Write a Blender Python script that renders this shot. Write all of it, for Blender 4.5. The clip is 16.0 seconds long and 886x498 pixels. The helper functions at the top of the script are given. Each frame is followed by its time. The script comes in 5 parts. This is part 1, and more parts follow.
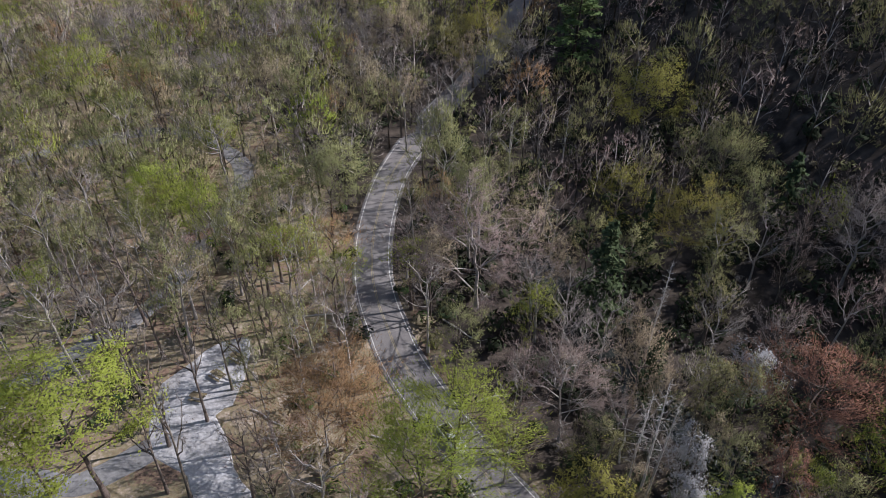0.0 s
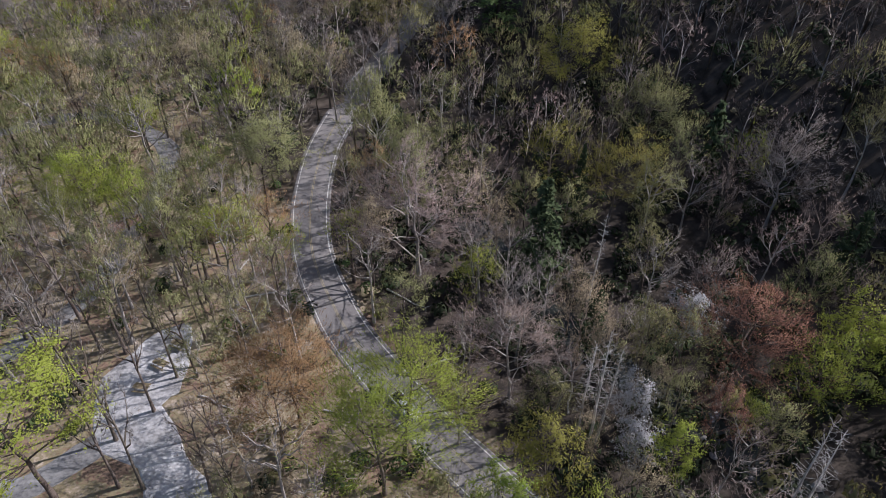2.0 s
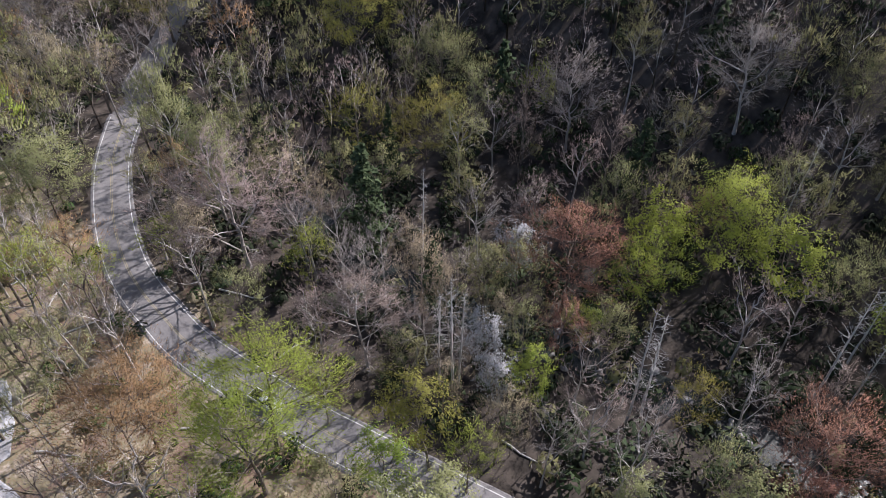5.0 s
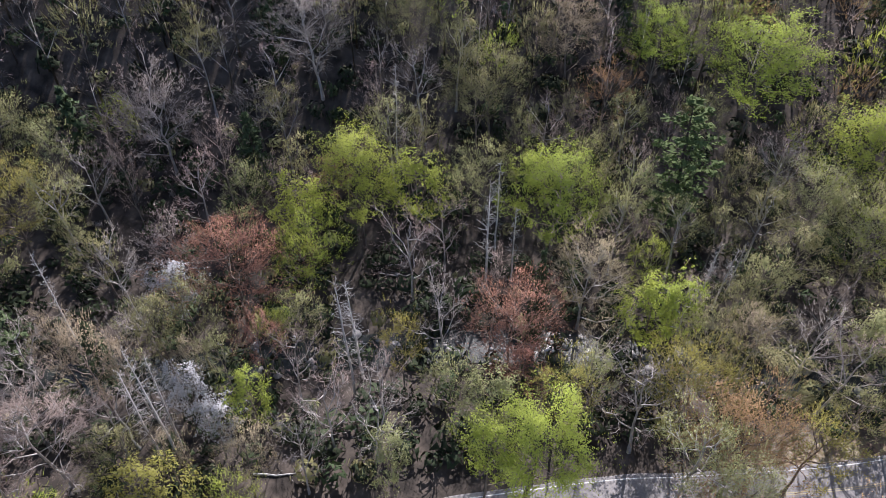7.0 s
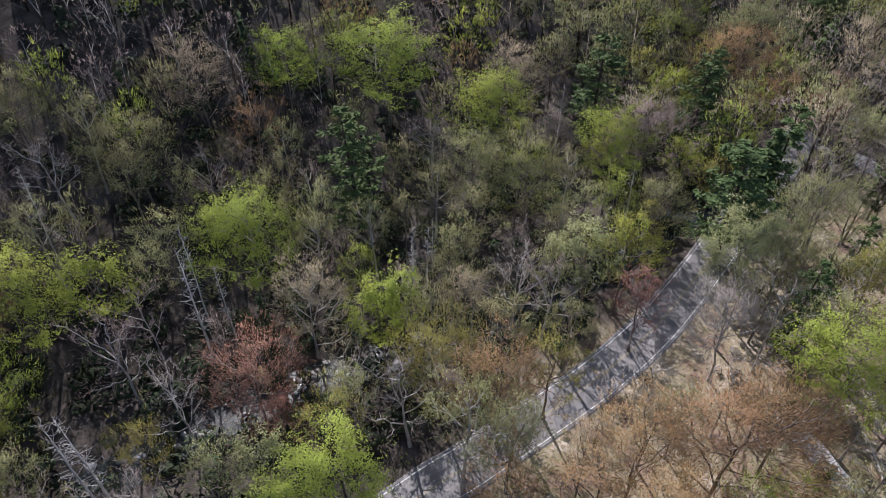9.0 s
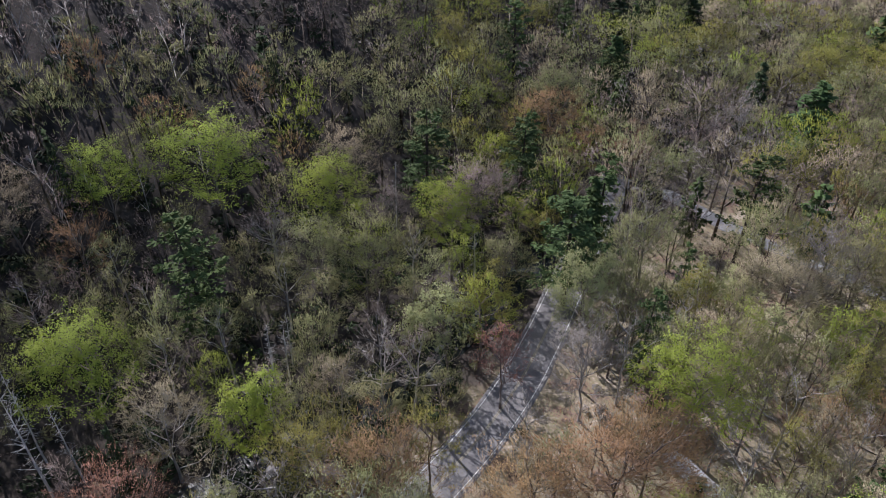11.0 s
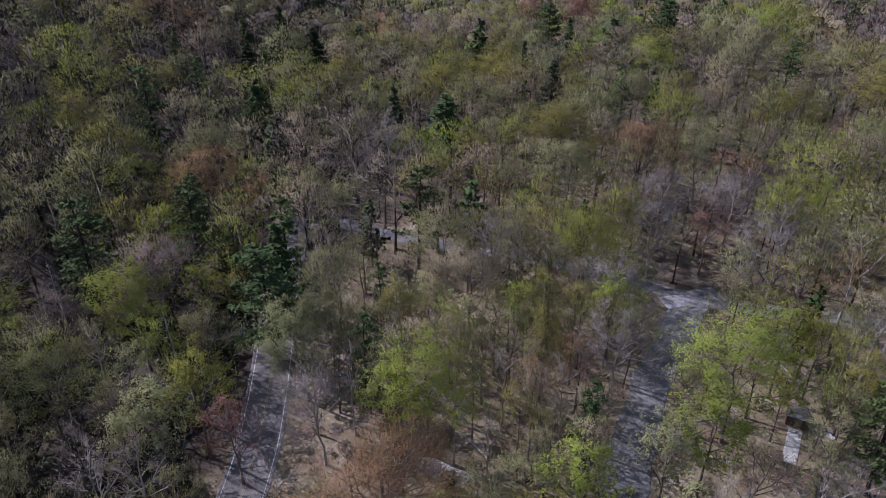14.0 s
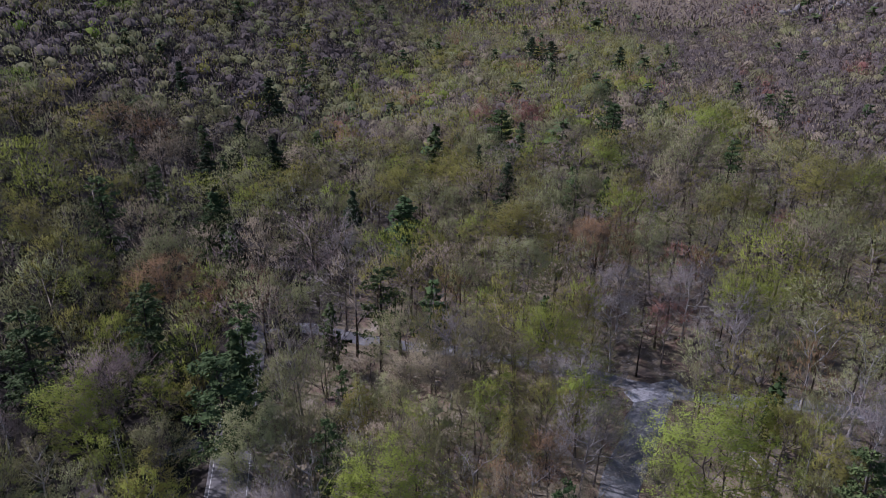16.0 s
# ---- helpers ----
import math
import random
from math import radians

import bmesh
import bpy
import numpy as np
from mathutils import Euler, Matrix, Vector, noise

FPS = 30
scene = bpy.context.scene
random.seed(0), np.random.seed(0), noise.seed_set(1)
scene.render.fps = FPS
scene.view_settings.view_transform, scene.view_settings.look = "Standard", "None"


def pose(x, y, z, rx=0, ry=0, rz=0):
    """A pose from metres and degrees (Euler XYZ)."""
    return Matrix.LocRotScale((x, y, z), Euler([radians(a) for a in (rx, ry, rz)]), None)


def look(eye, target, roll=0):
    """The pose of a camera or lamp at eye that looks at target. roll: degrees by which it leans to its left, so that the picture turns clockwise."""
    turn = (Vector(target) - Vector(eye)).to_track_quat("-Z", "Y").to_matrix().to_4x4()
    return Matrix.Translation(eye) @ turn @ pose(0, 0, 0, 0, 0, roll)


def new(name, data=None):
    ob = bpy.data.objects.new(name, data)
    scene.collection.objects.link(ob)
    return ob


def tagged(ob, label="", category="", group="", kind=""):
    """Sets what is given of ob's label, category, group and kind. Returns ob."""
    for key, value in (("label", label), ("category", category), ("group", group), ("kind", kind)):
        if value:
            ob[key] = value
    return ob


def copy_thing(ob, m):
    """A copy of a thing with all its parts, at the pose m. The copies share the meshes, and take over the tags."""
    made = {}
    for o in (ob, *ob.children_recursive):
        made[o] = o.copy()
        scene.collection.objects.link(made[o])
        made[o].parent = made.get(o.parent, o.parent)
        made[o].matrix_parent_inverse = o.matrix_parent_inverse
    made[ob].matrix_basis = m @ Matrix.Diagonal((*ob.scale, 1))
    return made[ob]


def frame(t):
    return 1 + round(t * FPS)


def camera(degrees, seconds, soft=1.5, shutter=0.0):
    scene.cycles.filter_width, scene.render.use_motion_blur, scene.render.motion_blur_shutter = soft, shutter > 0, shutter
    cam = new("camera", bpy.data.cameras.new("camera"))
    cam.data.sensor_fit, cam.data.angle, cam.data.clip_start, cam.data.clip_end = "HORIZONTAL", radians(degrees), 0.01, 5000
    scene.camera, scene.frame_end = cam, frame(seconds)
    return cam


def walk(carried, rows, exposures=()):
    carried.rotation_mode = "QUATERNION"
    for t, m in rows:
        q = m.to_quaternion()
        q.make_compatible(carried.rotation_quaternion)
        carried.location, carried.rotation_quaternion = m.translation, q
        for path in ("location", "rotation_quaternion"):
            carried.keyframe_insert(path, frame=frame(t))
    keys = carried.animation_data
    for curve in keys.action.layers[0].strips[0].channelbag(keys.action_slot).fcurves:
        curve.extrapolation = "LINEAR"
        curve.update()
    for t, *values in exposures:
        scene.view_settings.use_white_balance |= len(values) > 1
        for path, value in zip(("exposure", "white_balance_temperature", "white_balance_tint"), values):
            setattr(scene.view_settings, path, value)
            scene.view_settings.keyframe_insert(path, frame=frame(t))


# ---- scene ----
# A drone hovers 85 m over a road through spring woods in a valley, and turns.
cam = camera(64.15, 16.0, soft=0.9)
PATH = [
    (0, pose(0, 0, 85, 51.31, 0, 0.01) @ pose(0, 0, 0, 0, 0, 0.06)),
    (0.5, pose(0, 0, 85, 51.26, 0, -0.52) @ pose(0, 0, 0, 0, 0, 0.06)),
    (1, pose(0, 0, 85, 51.18, 0, -3.63) @ pose(0, 0, 0, 0, 0, 0.10)),
    (1.5, pose(0, 0, 85, 50.84, 0, -6.35) @ pose(0, 0, 0, 0, 0, 0.01)),
    (2, pose(0, 0, 85, 48.68, 0, -6.36) @ pose(0, 0, 0, 0, 0, -0.04)),
    (2.5, pose(0, 0, 85, 46.37, 0, -6.34) @ pose(0, 0, 0, 0, 0, -0.06)),
    (3, pose(0, 0, 85, 46.23, 0, -6.36) @ pose(0, 0, 0, 0, 0, -0.18)),
    (3.2, pose(0, 0, 85, 46.20, 0, -6.57) @ pose(0, 0, 0, 0, 0, -0.19)),
    (5.3, pose(0, 0, 85, 46.04, 0, -30.50) @ pose(0, 0, 0, 0, 0, -0.07)),
    (5.5, pose(0, 0, 85, 46.02, 0, -34.48) @ pose(0, 0, 0, 0, 0, -0.09)),
    (6, pose(0, 0, 85, 45.93, 0, -44.18) @ pose(0, 0, 0, 0, 0, -0.06)),
    (6.5, pose(0, 0, 85, 45.81, 0, -53.29) @ pose(0, 0, 0, 0, 0, 0.05)),
    (7, pose(0, 0, 85, 45.74, 0, -62.35) @ pose(0, 0, 0, 0, 0, 0.12)),
    (7.5, pose(0, 0, 85, 45.72, 0, -71.31) @ pose(0, 0, 0, 0, 0, 0.17)),
    (8, pose(0, 0, 85, 45.73, 0, -80.20) @ pose(0, 0, 0, 0, 0, 0.15)),
    (8.5, pose(0, 0, 85, 46.74, 0, -88.11) @ pose(0, 0, 0, 0, 0, 0.12)),
    (8.7, pose(0, 0, 85, 47.29, 0, -91.19) @ pose(0, 0, 0, 0, 0, 0.10)),
    (10.8, pose(0, 0, 85, 53.68, 0, -105.35) @ pose(0, 0, 0, 0, 0, -0.14)),
    (11, pose(0, 0, 85, 54.54, 0, -109.44) @ pose(0, 0, 0, 0, 0, -0.03)),
    (11.5, pose(0, 0, 85, 54.78, 0, -119.19) @ pose(0, 0, 0, 0, 0, 0.10)),
    (12, pose(0, 0, 85, 54.86, 0, -122.42) @ pose(0, 0, 0, 0, 0, -0.03)),
    (12.5, pose(0, 0, 85, 55.44, 0, -126.40) @ pose(0, 0, 0, 0, 0, -0.03)),
    (13, pose(0, 0, 85, 56.17, 0, -130.56) @ pose(0, 0, 0, 0, 0, -0.04)),
    (13.5, pose(0, 0, 85, 57.08, 0, -134.70) @ pose(0, 0, 0, 0, 0, -0.04)),
    (14, pose(0, 0, 85, 58.14, 0, -138.84) @ pose(0, 0, 0, 0, 0, -0.03)),
    (14.5, pose(0, 0, 85, 59.68, 0, -142.19) @ pose(0, 0, 0, 0, 0, -0.05)),
    (15, pose(0, 0, 85, 62.29, 0, -142.39) @ pose(0, 0, 0, 0, 0, -0.15)),
    (15.5, pose(0, 0, 85, 65.10, 0, -142.40) @ pose(0, 0, 0, 0, 0, -0.17)),
    (16, pose(0, 0, 85, 66.21, 0, -142.41) @ pose(0, 0, 0, 0, 0, -0.17)),
]
walk(cam, PATH, [(0, 0.14, 6350, 16), (3, 0.2, 6300, 18), (5.5, 0.76, 6300, 18), (6.5, 1.06, 6300, 20), (7.5, 0.95, 6250, 18), (8.5, 0.72, 6200, 17), (11, 0.38, 6050, 17), (13, -0.02, 5900, 25), (16, -0.23, 5650, 28)])

# ---- light ----
SUN_AZ, SUN_EL = radians(76), radians(39)
world = bpy.data.worlds.new("sky")
scene.world = world
world.use_nodes = True
wn = world.node_tree.nodes
sky = wn.new("ShaderNodeTexSky")
sky.sky_type, sky.sun_disc = "NISHITA", False
sky.sun_elevation, sky.sun_rotation = SUN_EL, SUN_AZ
wn["Background"].inputs["Strength"].default_value = 0.085
world.node_tree.links.new(sky.outputs[0], wn["Background"].inputs["Color"])
sun = new("sun", bpy.data.lights.new("sun", "SUN"))
sun.data.energy, sun.data.angle, sun.data.color = 4.8, radians(0.5), (1.0, 0.965, 0.93)
sun.matrix_world = look((300 * math.sin(SUN_AZ) * math.cos(SUN_EL), 300 * math.cos(SUN_AZ) * math.cos(SUN_EL), 300 * math.sin(SUN_EL)), (0, 0, 0))
scene.view_settings.exposure = 0.0


# ---- materials ----
def material(name, colours, scale=1.0, rough=0.9, bump=0.0, fine=12.0, spread=0.0, through_light=0.0, coords="Object", contrast=(0.3, 0.7)):
    """Colours mixed by coarse and fine noise; spread: how far single objects differ; through_light: share of light let through leaves."""
    mat = bpy.data.materials.new(name)
    mat.use_nodes = True
    nt = mat.node_tree
    n, link = nt.nodes, nt.links.new
    bsdf = n["Principled BSDF"]
    bsdf.inputs["Roughness"].default_value = rough
    bsdf.inputs["Specular IOR Level"].default_value = 0.25
    tc = n.new("ShaderNodeTexCoord")
    geo = n.new("ShaderNodeNewGeometry")
    where = geo.outputs["Position"] if coords == "World" else tc.outputs["Object"]
    coarse = n.new("ShaderNodeTexNoise")
    coarse.inputs["Scale"].default_value, coarse.inputs["Detail"].default_value = scale, 6
    small = n.new("ShaderNodeTexNoise")
    small.inputs["Scale"].default_value, small.inputs["Detail"].default_value = scale * fine, 4
    link(where, coarse.inputs["Vector"])
    link(where, small.inputs["Vector"])
    blend = n.new("ShaderNodeMix")
    blend.inputs[0].default_value = 0.4
    link(coarse.outputs["Fac"], blend.inputs[2])
    link(small.outputs["Fac"], blend.inputs[3])
    ramp = n.new("ShaderNodeValToRGB")
    el = ramp.color_ramp.elements
    lo, hi = contrast
    for i, c in enumerate(colours):
        e = el[i] if i < 2 else el.new(0.5)
        e.color = (*c, 1)
    for i in range(len(colours)):
        el[i].position = lo + (hi - lo) * i / max(1, len(colours) - 1)
    for i, c in enumerate(colours):
        el[i].color = (*c, 1)
    link(blend.outputs[0], ramp.inputs[0])
    colour = ramp.outputs[0]
    if spread:
        own = n.new("ShaderNodeAttribute")
        own.attribute_name = "tint"
        info = n.new("ShaderNodeObjectInfo")
        both = n.new("ShaderNodeMath")
        link(info.outputs["Random"], both.inputs[0])
        link(own.outputs["Fac"], both.inputs[1])
        one = n.new("ShaderNodeMath")
        one.operation = "FRACT"
        link(both.outputs[0], one.inputs[0])
        hsv = n.new("ShaderNodeHueSaturation")
        val = n.new("ShaderNodeMapRange")
        val.inputs["To Min"].default_value, val.inputs["To Max"].default_value = 1 - spread, 1 + spread
        link(one.outputs[0], val.inputs["Value"])
        link(val.outputs[0], hsv.inputs["Value"])
        hue = n.new("ShaderNodeMapRange")
        hue.inputs["To Min"].default_value, hue.inputs["To Max"].default_value = 0.5 - 0.06 * spread, 0.5 + 0.06 * spread
        turn = n.new("ShaderNodeMath")
        turn.operation = "FRACT"
        times = n.new("ShaderNodeMath")
        times.operation = "MULTIPLY"
        times.inputs[1].default_value = 7.31
        link(one.outputs[0], times.inputs[0])
        link(times.outputs[0], turn.inputs[0])
        link(turn.outputs[0], hue.inputs["Value"])
        link(hue.outputs[0], hsv.inputs["Hue"])
        link(colour, hsv.inputs["Color"])
        colour = hsv.outputs[0]
    link(colour, bsdf.inputs["Base Color"])
    if bump:
        b = n.new("ShaderNodeBump")
        b.inputs["Strength"].default_value, b.inputs["Distance"].default_value = bump, 0.1
        link(small.outputs["Fac"], b.inputs["Height"])
        link(b.outputs[0], bsdf.inputs["Normal"])
    if through_light:
        tr = n.new("ShaderNodeBsdfTranslucent")
        link(colour, tr.inputs["Color"])
        mix = n.new("ShaderNodeMixShader")
        mix.inputs[0].default_value = through_light
        link(bsdf.outputs[0], mix.inputs[1])
        link(tr.outputs[0], mix.inputs[2])
        link(mix.outputs[0], n["Material Output"].inputs["Surface"])
    return mat


LITTER = material("leaf_litter", [(0.09, 0.068, 0.055), (0.26, 0.175, 0.13), (0.23, 0.2, 0.12), (0.3, 0.245, 0.18), (0.47, 0.4, 0.325)], 0.22, bump=0.6, fine=9, coords="World", contrast=(0.36, 0.64))


def paint_shade(mat, name):
    """Puts shade into the litter's colour where the ground carries that attribute, with a ragged border."""
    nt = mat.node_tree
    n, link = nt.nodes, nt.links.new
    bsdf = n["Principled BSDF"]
    plain = bsdf.inputs["Base Color"].links[0].from_socket
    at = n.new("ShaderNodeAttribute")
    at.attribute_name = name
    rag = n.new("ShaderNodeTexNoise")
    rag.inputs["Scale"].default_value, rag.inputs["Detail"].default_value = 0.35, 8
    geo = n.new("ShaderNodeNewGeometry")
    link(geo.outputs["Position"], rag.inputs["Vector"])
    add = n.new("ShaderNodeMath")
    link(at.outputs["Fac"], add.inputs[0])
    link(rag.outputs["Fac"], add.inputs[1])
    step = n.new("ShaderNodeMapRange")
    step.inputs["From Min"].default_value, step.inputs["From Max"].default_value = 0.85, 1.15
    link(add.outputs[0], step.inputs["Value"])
    shade_ramp = n.new("ShaderNodeValToRGB")
    shade_ramp.color_ramp.elements[0].color, shade_ramp.color_ramp.elements[1].color = (0.025, 0.021, 0.018, 1), (0.11, 0.09, 0.075, 1)
    shade_ramp.color_ramp.elements[0].position, shade_ramp.color_ramp.elements[1].position = 0.35, 0.7
    link(rag.outputs["Fac"], shade_ramp.inputs[0])
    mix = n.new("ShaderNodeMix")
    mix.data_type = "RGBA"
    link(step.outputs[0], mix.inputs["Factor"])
    link(plain, mix.inputs[6])
    link(shade_ramp.outputs[0], mix.inputs[7])
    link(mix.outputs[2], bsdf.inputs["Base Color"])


paint_shade(LITTER, "shade_mask")
ASPHALT = material("asphalt", [(0.145, 0.14, 0.145), (0.215, 0.205, 0.205), (0.285, 0.275, 0.265)], 0.25, 0.9, 0.2, 14, coords="World")
GRAVEL = material("pale_gravel", [(0.18, 0.175, 0.17), (0.42, 0.42, 0.435), (0.72, 0.72, 0.735)], 0.22, 0.95, 0.3, 10, coords="World")
WORN = material("worn_grey_surface", [(0.12, 0.12, 0.125), (0.22, 0.22, 0.225), (0.36, 0.36, 0.365)], 0.2, 0.95, 0.3, 10, coords="World")
WHITE_LINE = material("white_road_paint", [(0.45, 0.45, 0.44), (0.8, 0.8, 0.78)], 0.8, 0.7, coords="World")
YELLOW_LINE = material("yellow_road_paint", [(0.27, 0.245, 0.19), (0.43, 0.36, 0.19)], 0.8, 0.7, coords="World")
BARK = material("grey_brown_bark", [(0.07, 0.055, 0.045), (0.17, 0.14, 0.12), (0.26, 0.23, 0.20)], 0.7, 0.95, 0.5, 8, 0.3)
PALE_BARK = material("pale_bark", [(0.19, 0.175, 0.165), (0.38, 0.355, 0.335), (0.56, 0.53, 0.51)], 0.8, 0.9, 0.3, 8, 0.2)
DARK_BARK = material("dark_bark", [(0.03, 0.025, 0.022), (0.09, 0.07, 0.06)], 0.8, 0.95, 0.5, 8, 0.2)
DEAD_WOOD = material("weathered_dead_wood", [(0.36, 0.35, 0.34), (0.68, 0.66, 0.64)], 0.8, 0.9, 0.3, 9, 0.2)
CROWN = {
    "grey": material("grey_twigs", [(0.2, 0.178, 0.165), (0.42, 0.38, 0.355)], 0.5, spread=0.22, through_light=0.35),
    "pink": material("pinkish_twigs", [(0.225, 0.172, 0.155), (0.44, 0.35, 0.325)], 0.5, spread=0.2, through_light=0.35),
    # darker than the grey twigs: shade among them is mixed into the colour
    "mauve": material("mauve_grey_twigs", [(0.135, 0.11, 0.1), (0.26, 0.217, 0.2)], 0.5, spread=0.1, through_light=0.3),
    "tan": material("tan_buds", [(0.28, 0.23, 0.15), (0.5, 0.43, 0.3)], 0.5, spread=0.2, through_light=0.4),
    "olive": material("olive_young_leaves", [(0.2, 0.195, 0.088), (0.39, 0.38, 0.195)], 0.5, spread=0.22, through_light=0.4),
    "pale": material("pale_green_young_leaves", [(0.23, 0.242, 0.112), (0.41, 0.425, 0.205)], 0.5, spread=0.12, through_light=0.4),
    "lime": material("yellow_green_leaves", [(0.235, 0.28, 0.05), (0.435, 0.5, 0.108)], 0.5, spread=0.15, through_light=0.5),
    "green": material("fresh_green_leaves", [(0.165, 0.235, 0.045), (0.35, 0.45, 0.085)], 0.5, spread=0.2, through_light=0.5),
    "gold": material("golden_buds", [(0.225, 0.215, 0.055), (0.41, 0.385, 0.115)], 0.5, spread=0.15, through_light=0.5),
    "orange": material("orange_brown_buds", [(0.25, 0.155, 0.08), (0.43, 0.29, 0.16)], 0.5, spread=0.15, through_light=0.4),
    "red": material("red_maple_flowers", [(0.235, 0.11, 0.08), (0.4, 0.21, 0.16)], 0.5, spread=0.15, through_light=0.2),
    "white": material("whitish_blossom", [(0.29, 0.295, 0.305), (0.5, 0.505, 0.52)], 0.5, spread=0.1, through_light=0.2),
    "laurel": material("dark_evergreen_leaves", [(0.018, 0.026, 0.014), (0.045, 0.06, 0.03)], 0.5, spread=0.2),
    "pine": material("dark_pine_needles", [(0.042, 0.075, 0.026), (0.12, 0.172, 0.06)], 0.5, spread=0.25, through_light=0.1),
    "hemlock": material("blackish_green_needles", [(0.03, 0.048, 0.022), (0.075, 0.105, 0.048)], 0.5, spread=0.2, through_light=0.1),
}


# ---- shape of the land ----
def ramp_up(x, soft=40.0):
    return 0.0 if x <= 0 else (x * x / (2 * soft) if x < soft else x - soft / 2)


def height(x, y):
    """The valley floor is level; a hill rises to the east, another beyond the parking lot to the south-west, a ridge closes the valley."""
    steep = 0.40 + 0.28 * min(1, max(0, (y + 50) / 150))
    hill = steep * ramp_up(x * 0.883 + y * 0.469 - 78)
    if hill > 200:
        hill = 200 + 0.2 * (hill - 200)
    along, aside = x * 0.545 - y * 0.839, -x * 0.839 - y * 0.545
    west = 0.34 * ramp_up(aside - 150 + 0.04 * along, 120) * min(1, max(0, (along - 150) / 300))
    west = min(west, 240 + 0.1 * west)
    ridge = 0.35 * ramp_up(along - 1500, 300)
    rough = 0.0
    far = math.hypot(x, y)
    if far > 150:
        k = min(1, (far - 150) / 300)
        rough = 7 * k * noise.noise((x / 160, y / 160, 3))
    creek = x * 0.883 + y * 0.469 - 64 - 3 * math.sin(y / 17)
    dip = -1.6 * math.exp(-(creek / 5) ** 2) if far < 200 else 0
    return max(0, hill + west + ridge + rough) + dip


def mesh_object(name, verts, faces, mats, parent=None, indices=None, smooth=False):
    me = bpy.data.meshes.new(name)
    me.from_pydata(verts, [], faces)
    for m in mats:
        me.materials.append(m)
    if indices is not None:
        me.polygons.foreach_set("material_index", indices)
    if smooth:
        me.polygons.foreach_set("use_smooth", [True] * len(me.polygons))
    ob = new(name, me)
    ob.parent = parent
    return ob


def curve_through(points, step=2.0):
    """Even points on a smooth line through the given (x, y) points, with the side direction at each."""
    p = [Vector(q) for q in points]
    p = [2 * p[0] - p[1]] + p + [2 * p[-1] - p[-2]]
    line = []
    for i in range(1, len(p) - 2):
        k = max(2, int((p[i + 1] - p[i]).length / step))
        for j in range(k):
            t = j / k
            line.append(0.5 * (2 * p[i] + (p[i + 1] - p[i - 1]) * t + (2 * p[i - 1] - 5 * p[i] + 4 * p[i + 1] - p[i + 2]) * t * t
                               + (3 * p[i] - p[i - 1] - 3 * p[i + 1] + p[i + 2]) * t ** 3))
    line.append(p[-2])
    sides = []
    for i in range(len(line)):
        d = (line[min(i + 1, len(line) - 1)] - line[max(i - 1, 0)]).normalized()
        sides.append(Vector((d.y, -d.x)).normalized())
    return line, sides


def near_line(x, y, line, dist):
    return any((x - q.x) ** 2 + (y - q.y) ** 2 < dist * dist for q in line)


ROAD = [(40, 245), (22, 205), (8, 180), (-3.5, 158), (-9, 141), (-12, 129), (-13.6, 113.5), (-13.3, 101.2), (-12, 93.4), (-9.6, 85.5), (-5.4, 75), (5.6, 57),
        (10.3, 50.3), (28, 26), (45.8, 1.3), (52, -9), (63, -26.5), (72, -38), (79.2, -45.4), (87.2, -53), (105, -69), (118, -81), (128, -90)]
PARKING = [(35, -127), (38.5, -120), (36.6, -111), (33.8, -95), (30, -82), (25, -68), (20, -55)]
BACK_ROAD = [(128, -90), (115.6, -96.5), (104, -99.5), (89.9, -105.2), (73.4, -112.3), (53.3, -119), (38, -123), (24.8, -128.8), (13.4, -135.2), (-10, -146), (-40, -165)]
CROSSING = [(52.5, -52.5), (50, -54), (46, -56), (43, -58)]
CAMP = [(-32.5, 82.5, 2.2), (-34.6, 78, 4.2), (-36.6, 73, 5.2), (-38.4, 68, 5.6), (-36.6, 62.5, 4.4), (-33, 58, 3.2), (-30.4, 54, 3.2), (-28.2, 46.5, 3.8), (-26, 30, 4)]  # x, y and half width
CAMP_SIDE = [(-40, 62), (-48, 55.5), (-60, 55.5), (-75, 60)]
LOOP = [(-75, 60), (-66, 72), (-57, 82), (-50, 92), (-46, 110), (-43.5, 125), (-46, 137), (-60, 151), (-76, 150), (-98, 138)]
BEDS = [(curve_through(p, 3.0)[0], w) for p, w in ((ROAD, 4.4), (PARKING, 5), (BACK_ROAD, 3.4), (CAMP, 4), (CAMP_SIDE, 3), (LOOP, 3), (CROSSING, 2.4))]


